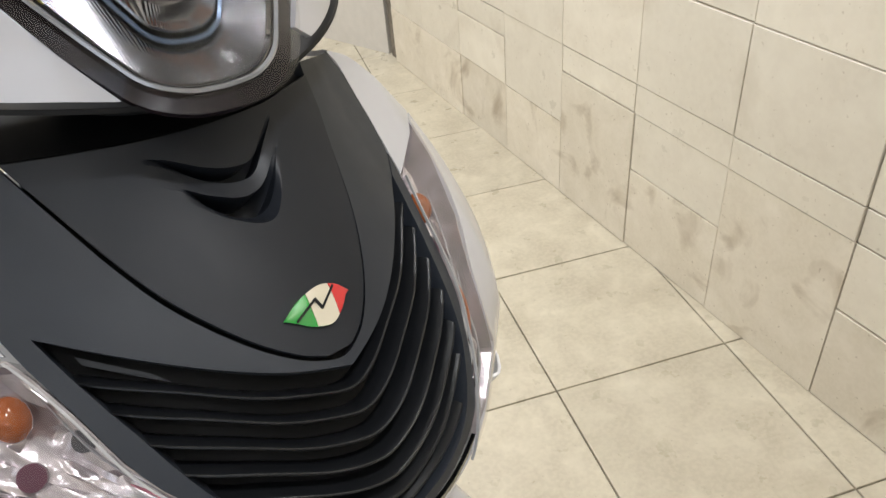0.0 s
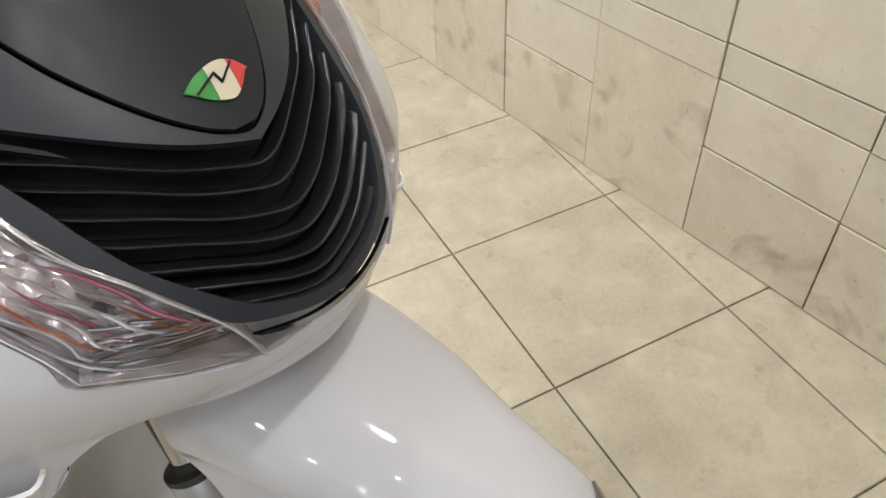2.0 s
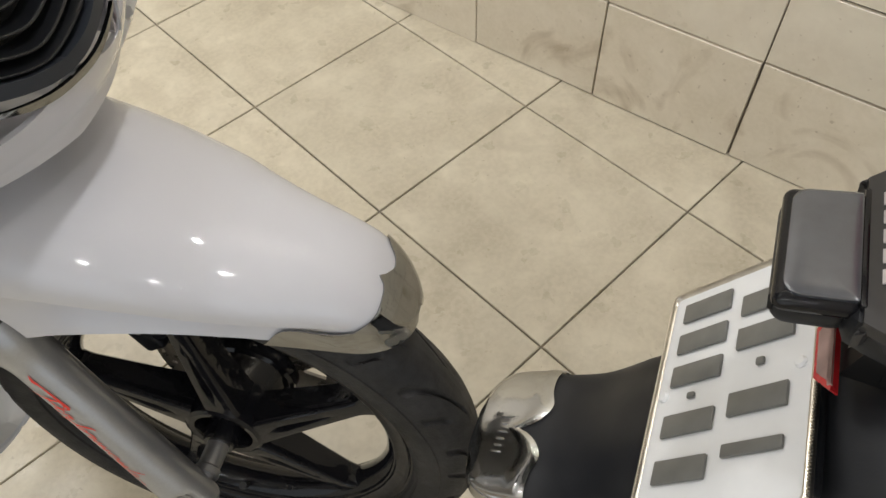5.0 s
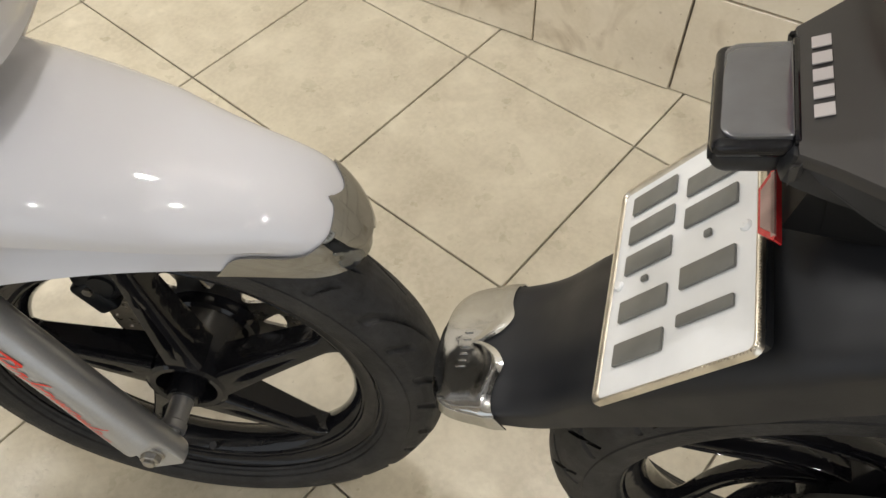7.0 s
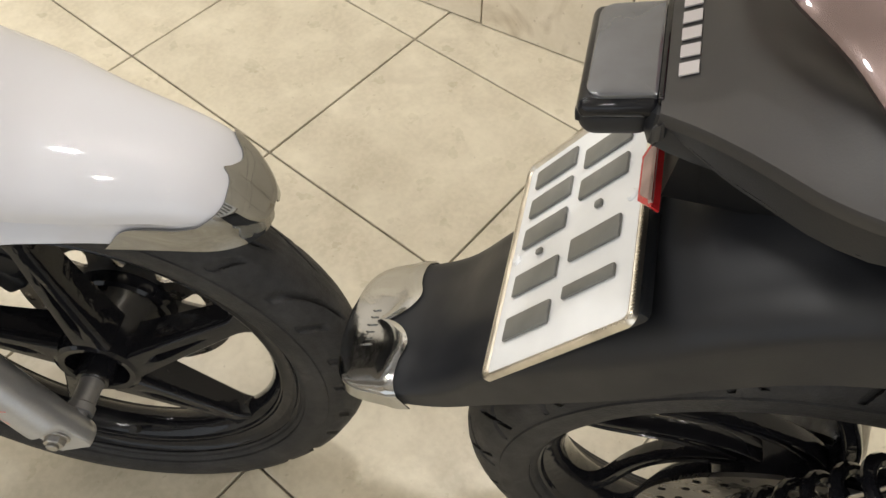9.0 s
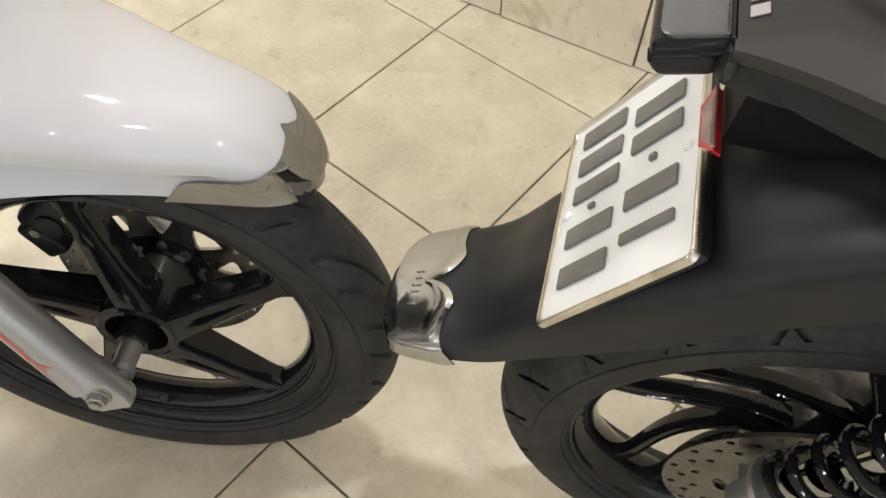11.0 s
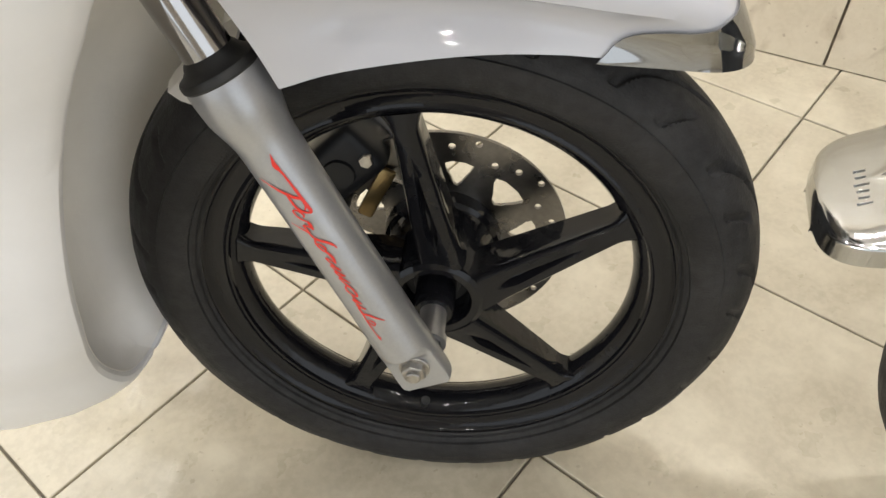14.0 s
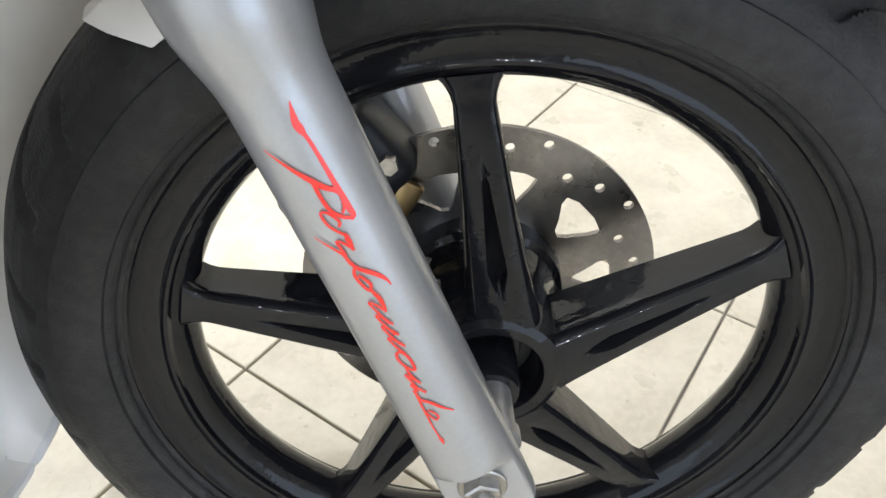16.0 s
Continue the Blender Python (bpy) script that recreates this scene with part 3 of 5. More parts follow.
def fork_lettering(leg):
    """A red handwritten-style word running down the leg, with a long stroke above its first letter."""
    across = Vector((1, 0, 0.437)).normalized()

    def wrap(s, v):
        """s along the leg from the top of the word, v round it."""
        z = 0.2116 - s / 1.0913
        r = 0.0222 + 0.0008 * (0.16 - z) / 0.13
        a = v / r
        return fork_at(-1, z) + (r + 0.0002) * (math.cos(a) * Vector((0, -1, 0)) + math.sin(a) * across)

    bm = bmesh.new()

    def stroke(width, *pts):
        """One pen stroke through (along, across) in millimetres; width: (way along it, millimetres) pairs or one number."""
        n = 7 * len(pts)
        line = smooth_line([(a / 1000, b / 1000, 0) for a, b in pts], n)
        rows = []
        for i, q in enumerate(line):
            d = (line[min(i + 1, n - 1)] - line[max(i - 1, 0)]).normalized()
            w = (width if isinstance(width, (int, float)) else curve_at(i / (n - 1), width)) / 2000
            rows.append([wrap(*(q + Vector((-d.y, d.x, 0)) * w * k).to_2d()) for k in (1, 0, -1)])
        loft(rows, bm=bm)

    # the capital with its flagged stem, long swash and open bowl
    stroke([(0, 0.3), (0.16, 2.9), (0.22, 2.8), (0.26, 1.6), (0.6, 1.9), (0.85, 2.4), (1, 2.2)], (2.7, 8.0), (9.7, 6.5), (12.5, 6.7), (19.0, 7.8), (29.9, 8.5), (40.2, 9.0), (49.2, 9.5), (51.9, 9.5), (52.5, 7.9))
    stroke([(0, 0.4), (0.3, 1.5), (0.55, 2.3), (0.7, 2.0), (1, 1.1)], (16.0, -9.5), (20.9, -6.2), (26.9, -2.2), (32.0, 1.4), (36.4, 4.5), (39.5, 7.7), (42.2, 8.8), (46.6, 8.1), (49.1, 6.3))
    stroke(1.5, (33.5, 1.8), (39.0, 1.8), (44.4, 2.3), (47.6, 3.5), (50.5, 5.7), (52.3, 8.4))
    # the small letters, joined as they run down the leg
    stroke(1.15, (53.6, 2.6), (52.1, 3.7), (49.5, 3.0), (46.6, 1.3), (45.6, -1.0), (48.1, -1.5), (52.0, -0.6), (55.7, 1.7), (57.7, 3.5))
    stroke([(0, 1.2), (0.4, 2.1), (1, 0.5)], (57.0, 3.4), (61.2, 3.5), (65.2, 3.7))
    stroke(1.2, (65.2, 3.8), (61.1, 1.5), (59.1, -0.9), (62.6, -0.7), (66.3, -0.1))
    stroke([(0, 0.5), (0.4, 1.4), (0.8, 1.9), (1, 0.5)], (55.1, -8.7), (60.4, -4.6), (65.2, -1.2), (69.9, -0.1), (73.6, 1.8), (78.6, 6.5), (83.2, 9.4), (86.6, 10.2))
    stroke(1.3, (71.7, 1.0), (75.5, -1.0), (81.0, -0.2), (84.6, 1.4), (82.5, 3.0), (79.1, 1.9), (76.3, 0.2))
    stroke([(0, 1.3), (0.6, 1.8), (1, 0.4)], (84.6, 1.9), (89.6, 3.4), (94.3, 3.6), (96.9, 3.6))
    for step in (0.0, 7.1, 13.1, 19.6):
        stroke(1.05, (96.9 + step, 3.5), (92.5 + step, 1.1), (89.9 + step, -1.4), (96.1 + step, 0.2), (102.8 + step * 0.9, 2.2))
    stroke(1.2, (118.2, -1.2), (121.7, -2.0), (126.6, -0.5), (130.1, 2.5), (124.7, 2.8), (120.7, 1.9), (118.3, 0.3), (118.6, -1.3))
    for step in (0.0, 6.0):
        stroke(1.05, (137.9 + step, 2.0), (134.1 + step, -0.4), (131.0 + step, -2.5), (137.4 + step * 0.8, -1.0))
    stroke(1.0, (126.8, -0.6), (131.5, -0.4), (137.9, 1.9))
    stroke(1.0, (137.4, -0.9), (140.5, -0.2), (143.4, 2.3))
    stroke([(0, 1.2), (0.4, 1.6), (1, 0.6)], (143.3, -2.2), (147.0, -1.7), (149.9, 1.4), (155.1, 5.2), (160.0, 9.4))
    stroke([(0, 1.3), (0.5, 0.9), (0.86, 0.9), (0.9, 2.0), (1, 0.3)], (140.5, -2.5), (145.2, -2.4), (153.0, -2.7), (161.0, -2.9), (168.0, -2.7), (173.6, -2.2), (177.0, -2.0))
    stroke(1.0, (154.1, -2.6), (157.7, -1.4), (160.7, 0.1), (159.6, 1.8), (156.3, 0.8), (154.0, -1.2))
    return part("lettering", bm, DECAL, leg, "red handwritten-style word down the leg")


front_wheel()
right_leg = fork_leg(-1, "silver fork leg with red lettering")
fork_lettering(right_leg)
fork_leg(1, "silver fork leg on the disc side")


def caliper():
    c = block(-0.084, 0.090, 0.100, 0.074, 0.054, 0.056, 0.012, Matrix.Rotation(radians(-42), 4, "Y"), 3)
    join(c, block(-0.104, 0.076, 0.070, 0.030, 0.030, 0.050, 0.006, Matrix.Rotation(radians(-30), 4, "Y"), 3))
    ob = part("brake_caliper", c, PLASTIC, scooter, "black brake caliper over the disc")
    part("piston_cap", tube([(-0.086, 0.060, 0.096), (-0.086, 0.066, 0.096)], [0.014, 0.016], 24), PLASTIC, ob)
    part("mounting_bracket", block(-0.058, 0.083, 0.062, 0.016, 0.007, 0.060, 0.003, Matrix.Rotation(radians(28), 4, "Y")), BRONZE, ob, "bronze-coloured caliper bracket")
    for x, z in ((-0.060, 0.112), (-0.104, 0.086)):
        part("bolt", tube([(x, 0.058, z), (x, 0.066, z)], [0.006, 0.006], 6), STEEL, ob)
    part("brake_hose", tube(smooth_line([(-0.09, 0.095, 0.118), (-0.125, 0.105, 0.17), (-0.135, 0.105, 0.26), (-0.15, 0.08, 0.40)], 24), 0.0045, 10), SEAL, ob)


caliper()

# front fender: stations along x, arch across y
FEN_TOP = [(-0.10, 0.418), (-0.05, 0.409), (0.0, 0.392), (0.067, 0.364), (0.133, 0.338), (0.162, 0.3255), (0.186, 0.310), (0.200, 0.295), (0.2105, 0.279), (0.2185, 0.263), (0.2230, 0.253), (0.225, 0.2475)]
FEN_EDGE = [(-0.10, 0.249), (-0.08, 0.2525), (-0.045, 0.262), (0.0, 0.2680), (0.05, 0.2700), (0.09, 0.267), (0.12, 0.2620), (0.16, 0.256), (0.20, 0.249), (0.225, 0.245)]
FEN_HALF = [(-0.10, 0.104), (-0.05, 0.103), (0.0, 0.099), (0.06, 0.089), (0.117, 0.075), (0.15, 0.0660), (0.182, 0.0560), (0.198, 0.0480), (0.210, 0.0380), (0.218, 0.0275), (0.2225, 0.0180), (0.2245, 0.0100), (0.225, 0.003)]
FEN_FAR = [(-0.10, 0.0), (0.0, 0.003), (0.06, 0.008), (0.12, 0.0145), (0.16, 0.015), (0.19, 0.010), (0.212, 0.004), (0.225, 0.0)]  # the left side stands in by this much
FEN_TUCK = [(-0.10, 0.18), (-0.04, 0.20), (0.03, 0.235), (0.10, 0.245), (0.13, 0.22), (0.16, 0.16), (0.19, 0.09), (0.21, 0.05), (0.225, 0.0)]
FEN_END = 0.225


def fender_middle(x):
    q = min(1.0, max(0.0, (x - 0.08) / 0.12))
    return 0.016 + 0.007 * q * q * (3 - 2 * q)


def fender_point(x, s, off=0.0):
    """s from -1 (right edge) over the ridge to 1 (left edge)."""
    top, low, half = curve_at(x, FEN_TOP) + off, curve_at(x, FEN_EDGE), curve_at(x, FEN_HALF) + off
    if s > 0:
        half -= curve_at(x, FEN_FAR)
    a = abs(s)
    waist = low + (top - low) * 0.44
    if a < 0.62:
        q = a / 0.62 * math.pi / 2
        y = half * math.sin(q) ** 0.92
        z = waist + (top - waist) * math.cos(q) ** 0.86
    else:
        q = (a - 0.62) / 0.38
        lip = 0.003 * max(0, (q - 0.4) / 0.6) ** 2
        hollow = 0.0185 * math.sin(math.pi * q**0.70) ** 1.3 * max(0.0, min(1.0, (0.17 - x) / 0.12)) * max(0.0, min(1.0, (x + 0.075) / 0.05))
        y = half * (1 - curve_at(x, FEN_TUCK) * (1.25 * q - 0.25 * q * q)) + lip - hollow
        z = waist + (low - waist) * q
    return Vector((x, fender_middle(x) + (y if s > 0 else -y), z))


rows = []
for i in range(44):
    x = -0.079 + (FEN_END - 0.0001 + 0.079) * math.sin(i / 43 * math.pi / 2)
    rows.append([fender_point(x, s) for s in [k / 24 - 1 for k in range(49)]])
# the rear edge slopes back from the lower corner
for i, row in enumerate(rows):
    fade = max(0.0, 1 - i / 14)
    for p in row:
        p.x -= fade * 0.34 * min(0.12, max(0.0, p.z - 0.25))
fender = part("front_fender", shell(loft(rows), 0.003), WHITE, scooter, "glossy white front fender")

rows = []
for i in range(14):
    row = []
    for r, y in ((0.258, -0.0465), (0.273, -0.0435), (0.2830, -0.035), (0.2865, -0.020), (0.2875, 0.0), (0.2865, 0.020), (0.2830, 0.035), (0.273, 0.0435), (0.258, 0.0465)):
        a = radians(117 + (15.0 - 165 * (0.285 - r)) * i / 13)
        row.append((r * math.cos(a), y + MID - 0.002, r * math.sin(a)))
    rows.append(row)
part("rear_flap", shell(loft(rows), 0.0025, (-1, 0, 1)), WELL, fender, "pale grey inner flap over the tyre")


TIP_BACK = [(-1.0, 0.1150), (-0.95, 0.1200), (-0.88, 0.1260), (-0.82, 0.1350), (-0.76, 0.1550), (-0.70, 0.1760), (-0.58, 0.1915), (-0.40, 0.2015), (-0.20, 0.2035), (-0.12, 0.2020), (-0.085, 0.1985), (-0.05, 0.2015), (0.05, 0.2055), (0.15, 0.2040), (0.25, 0.1975), (0.40, 0.1925), (0.60, 0.1890), (1.0, 0.1830)]


def chrome_tip():
    """A thin plated band round the end of the fender, its upper edge cut in a bracket shape."""
    rows = []
    n, m = 30, 121
    for j in range(m):
        s = -1 + 2 * j / (m - 1)
        a = abs(s)
        back = curve_at(s, TIP_BACK)
        rows.append([fender_point(back + (FEN_END - back) * math.sin(i / (n - 1) * math.pi / 2), s, 0.0022) + Vector((0.0022 * i / (n - 1), (-0.0012 if s < 0 else 0.0012) * min(1, a / 0.6), -0.003 * max(0, (a - 0.8) / 0.2))) for i in range(n)])
    return part("chrome_tip", shell(loft(rows), 0.0012, (1, 0, 1)), CHROME, fender, "polished chrome fender tip")


chrome_tip()


# ---- scooter body ----
def nose(y, z):
    q = min(max(z, 0.44), 0.74) - 0.58
    return -0.044 - 1.02 * q - 1.87 * q * q + 21.4 * q**3 - (2.6 - 0.45 * min(max((abs(y) - 0.13) / 0.08, 0), 1)) * y * y


def on_nose(y, z, off=0.0, face=nose):
    e = 0.002
    n = Vector((1, -(face(y + e, z) - face(y - e, z)) / (2 * e), -(face(y, z + e) - face(y, z - e)) / (2 * e))).normalized()
    return Vector((face(y, z), y, z)) + n * off


def patch(a, b, n, m, off=0.0, side=1, face=nose, dent=None, bm=None):
    """A sheet on the nose between two lines of (y, z)."""
    la, lb = smooth_line([(y, z, 0) for y, z in a], n), smooth_line([(y, z, 0) for y, z in b], n)
    rows = []
    for p, q in zip(la, lb):
        row = []
        for j in range(m):
            v = p.lerp(q, j / (m - 1))
            row.append(on_nose(side * v.x, v.y, off - (dent(v.x, v.y) if dent else 0), face))
        rows.append(row)
    return loft(rows, bm=bm)


def body_part(name, bm, mat, parent, label="", thick=0.0, sharp=32):
    if thick:
        shell(bm, thick, (1, 0, 0.4))
    return part(name, shift(bm, HEAD), mat, parent, label, sharp)


SEAM = [(0.1090, 0.700), (0.0985, 0.678), (0.0825, 0.645), (0.0680, 0.623), (0.0455, 0.601), (0.0250, 0.5875), (0.0090, 0.5810), (0.0, 0.5795)]


SEAM_R = [(0.0965, 0.7020), (0.0940, 0.679), (0.0775, 0.6440), (0.0630, 0.6220), (0.0410, 0.6003), (0.0215, 0.5868), (0.0060, 0.5805)]
VENT_1 = [(-0.0500, 0.6915), (-0.035, 0.6875), (-0.019, 0.680), (-0.0025, 0.6750), (0.015, 0.6750), (0.030, 0.6845), (0.047, 0.6955)]
VENT_2 = [(-0.0500, 0.6800), (-0.034, 0.6720), (-0.018, 0.6645), (-0.0015, 0.6598), (0.0127, 0.6610), (0.0252, 0.6675), (0.047, 0.6850)]
VENT_3 = [(-0.0500, 0.6790), (-0.035, 0.6690), (-0.0185, 0.6535), (-0.0043, 0.6455), (0.0101, 0.6450), (0.0233, 0.6545), (0.0365, 0.672), (0.047, 0.6840)]
VENT_LEVEL = (0.680, 0.664, 0.6485)


def centre_panel():
    """The panel's rows follow the edges of two chevron scoops, each a sharp step under its edge that runs out downwards."""
    left = smooth_line([(-y - 0.003, z, 0) for y, z in SEAM[:-1]], 170)
    right = smooth_line([(y, z, 0) for y, z in SEAM_R], 170)
    zs = [p.y for p in left]
    at = [min(range(len(zs)), key=lambda k: abs(zs[k] - lv)) for lv in VENT_LEVEL]
    marks = [0, at[0], at[0] + 1, at[0] + 7, at[0] + 8, at[1], at[1] + 1, at[1] + 8, at[1] + 9, at[2], at[2] + 14]
    rows = []
    for i, (p, q) in enumerate(zip(left, right)):
        row = []
        for j in range(161):
            v = p.lerp(q, j / 160)
            y, z = v.x, v.y
            near = 1 - min(1.0, max(0.0, (abs(y + 0.001) - 0.046) / 0.030))
            near = near * near * (3 - 2 * near)
            e1, e2, e3 = curve_at(y, VENT_1), curve_at(y, VENT_2), curve_at(y, VENT_3)
            f1 = max(0.0, 1 - abs((y + 0.0015) / 0.0475) ** 2.6)
            f2 = max(0.0, 1 - abs((y + 0.0010) / 0.0350) ** 2.6)
            e2 = min(e2, e1 - 0.006)
            low1, low2 = e1 - 0.0020 - 0.0046 * f1, e2 - 0.0022 - 0.0078 * f2
            e3 = min(e3, low2 - 0.004)
            goal = [zs[0], e1, e1 - 0.0004, low1 + 0.0004, low1, min(e2, low1 - 0.003), min(e2, low1 - 0.003) - 0.0004, low2 + 0.0004, low2, e3, zs[marks[10]]]
            deep = [0.0, 0.0, 0.024 * f1**2.2, 0.024 * f1**2.2, 0.0055 * f1**2, 0.0030 * f1**2, 0.0030 * f1**2 + 0.028 * f2**2.2, 0.0030 * f1**2 + 0.028 * f2**2.2, 0.0060 * f2**2 + 0.001 * f1**2, 0.0, 0.0]
            d = 0.0
            for k in range(10):
                if marks[k] <= i <= marks[k + 1]:
                    t = (i - marks[k]) / (marks[k + 1] - marks[k])
                    z += near * (goal[k] + (goal[k + 1] - goal[k]) * t - z)
                    d = deep[k] + (deep[k + 1] - deep[k]) * t
                    break
            row.append(on_nose(y, z, 0.003 - d))
        rows.append(row)
    return loft(rows)


bm = centre_panel()
centre = body_part("centre_panel", bm, MATT_DARK, scooter, "matt black centre panel with two chevron scoops", 0.004, 38)
SIDE_OUT = [(0.1440, 0.7035), (0.1540, 0.688), (0.157, 0.680), (0.158, 0.650), (0.152, 0.630), (0.139, 0.6215), (0.095, 0.6030), (0.045, 0.5845), (0.0, 0.5725)]
SEAM_OUT = [(0.1112, 0.700), (0.1008, 0.6775), (0.0848, 0.6434), (0.0702, 0.6208), (0.0470, 0.5988), (0.0255, 0.5853), (0.0090, 0.5788), (0.0, 0.5776)]
BORDER_OUT = [(0.153, 0.630), (0.147, 0.609), (0.139, 0.588), (0.131, 0.565), (0.122, 0.550), (0.109, 0.537), (0.093, 0.518), (0.078, 0.5005), (0.052, 0.4905), (0.022, 0.4825), (0.0, 0.480)]
BORDER_IN = [(0.139, 0.6215), (0.134, 0.607), (0.128, 0.592), (0.1195, 0.574), (0.1125, 0.558), (0.1025, 0.541), (0.0845, 0.523), (0.0625, 0.505), (0.031, 0.4935), (0.0, 0.4890)]
for side in (-1, 1):
    body_part("side_panel", patch([(y + 0.003 * min(1.0, y / 0.02), z) for y, z in SEAM_OUT] if side < 0 else [(0.0985, 0.7110), (0.0978, 0.690)] + [(y + 0.0026, z - 0.0010) for y, z in SEAM_R[1:]] + [(0.0, 0.5776)], SIDE_OUT, 60, 14, 0.001, side), MATT, scooter, "matt charcoal panel beside the centre", 0.008)
    body_part("grille_border", patch(BORDER_IN, BORDER_OUT, 60, 5, 0.0015, side), MATT, scooter, "", 0.020)

# grille
bm = patch([(y, z + 0.022) for y, z in SIDE_OUT[4:]], [(y * 1.03, z - 0.006) for y, z in BORDER_IN], 40, 24, -0.024, 1)
patch([(y, z + 0.022) for y, z in SIDE_OUT[4:]], [(y * 1.03, z - 0.006) for y, z in BORDER_IN], 40, 24, -0.024, -1, bm=bm)
grille = body_part("grille", bm, DEEP, scooter, "black louvred front grille", 0.002)


def slat(z0, y1, z1):
    """A chevron louvre: rounded lip in front, blade running up and inwards."""
    rise = (z1 - z0) / (math.sqrt(y1 * y1 + 0.00013) - 0.0114)
    y1 *= 1.07  # the ends run on behind the border
    rows = []
    for i in range(73):
        y = -y1 + 2 * y1 * i / 72
        z = z0 + rise * (math.sqrt((y + 0.007) ** 2 + 0.00013) - 0.0114)
        wav = 0.0006 * math.sin(90 * y + 40 * z0)
        lip = on_nose(y, z + wav, -0.0015)
        n = (on_nose(y, z, 0.01) - on_nose(y, z, 0.0)).normalized()
        t = (on_nose(y, z + 0.002) - on_nose(y, z)).normalized()
        rows.append([lip - t * 0.0014 - n * 0.0016, lip - t * 0.0010 - n * 0.0003, lip - t * 0.0002, lip + t * 0.0007 - n * 0.0005, lip + t * 0.0016 - n * 0.0022, lip + t * 0.0036 - n * 0.0060, lip + t * 0.0058 - n * 0.0102, lip + t * 0.0070 - n * 0.0160, lip + t * 0.0056 - n * 0.0166, lip + t * 0.0036 - n * 0.0112, lip + t * 0.0012 - n * 0.0070, lip - t * 0.0006 - n * 0.0040])
    return loft(rows, closed=True, caps=True)


SLATS = [(0.5640, 0.1345, 0.6045), (0.5520, 0.1275, 0.5900), (0.5390, 0.1195, 0.5740), (0.5260, 0.1115, 0.5580), (0.5135, 0.1020, 0.5420), (0.5020, 0.0870, 0.5270), (0.4930, 0.0660, 0.5080)]
for s in SLATS:
    body_part("slat", slat(*s), SLAT, grille)
for side in (-1, 1):
    body_part("clip", patch([(0.128, 0.6125), (0.100, 0.6000)], [(0.127, 0.6085), (0.094, 0.5950)], 8, 4, -0.010, side), MATT, grille, "", 0.004)

# badge
LEAF_TOP = [(-0.0255, 0.6020), (-0.0110, 0.6072), (0.0060, 0.6092), (0.0170, 0.6062), (0.0230, 0.6010)]
LEAF_LOW = [(-0.0255, 0.6020), (-0.0190, 0.5990), (-0.0110, 0.5948), (0.0010, 0.5920), (0.0110, 0.5948), (0.0230, 0.6010)]
top_line, low_line = smooth_line([(*p, 0) for p in LEAF_TOP], 31), smooth_line([(*p, 0) for p in LEAF_LOW], 31)


def leaf(i0, i1, off, lean):
    rows = []
    for i in range(i0, i1 + 1):
        a, b = top_line[min(30, max(0, i + (lean if 0 < i < 30 else 0)))], low_line[i]
        rows.append([on_nose(*(a.lerp(b, k / 6)).to_2d(), off + 0.0012 * math.sin(math.pi * (0.15 + 0.7 * k / 6))) for k in range(7)])
    return loft(rows)


badge = body_part("badge", leaf(0, 30, 0.0040, 0), GREEN, centre, "enamel badge in green, cream and red", 0.002)
body_part("cream_band", leaf(11, 24, 0.0048, 2), CREAM, badge, "", 0.001)
body_part("red_band", leaf(21, 29, 0.0052, 2), RED, badge, "", 0.001)
zig = bmesh.new()
for p, q, w in (((-0.0190, 0.5992), (-0.0010, 0.6046), 0.0008), ((-0.0012, 0.6048), (0.0004, 0.5996), 0.0015), ((0.0002, 0.5998), (0.0150, 0.6060), 0.0008)):
    d = (Vector(q) - Vector(p)).normalized()
    n = Vector((-d.y, d.x)) * w * 0.65
    loft([[on_nose(*(Vector(e) + n), 0.0068), on_nose(*(Vector(e) - n), 0.0068)] for e in (p, q)], bm=zig)
body_part("black_mark", zig, DEEP, badge, "", 0.0006)

# unseen sheet, added so that the seams between panels stay dark
body_part("panel_backing", loft([[on_nose(0.0125 * k, 0.588 + 0.0145 * i, -0.028) for k in range(-9, 10)] for i in range(9)]), DEEP, scooter, "added black backing that keeps the panel seams dark", 0.002)

# turn signals
def facing(bm):
    """Turns a sheet's faces to the front."""
    bm.normal_update()
    if sum(f.normal.x * f.calc_area() for f in bm.faces) < 0:
        bmesh.ops.reverse_faces(bm, faces=bm.faces[:])
    return bm


SIG_IN = [(0.1540, 0.6140), (0.1490, 0.6060), (0.1410, 0.5880), (0.1330, 0.5650), (0.1240, 0.5500), (0.1110, 0.5370), (0.0950, 0.5180), (0.0795, 0.4995), (0.0640, 0.4700)]
SIG_OUT = [(0.2400, 0.6240), (0.2360, 0.6000), (0.2080, 0.5700), (0.1800, 0.5480), (0.1690, 0.5300), (0.1590, 0.5120), (0.1520, 0.4940), (0.1080, 0.4800), (0.0640, 0.4690)]


def drawn_in(line, side):
    """On the left the white skin laps further over the signal."""
    return [(y - (0.011 * min(1.0, max(0.0, (z - 0.49) / 0.03)) if side > 0 else 0), z) for y, z in line]


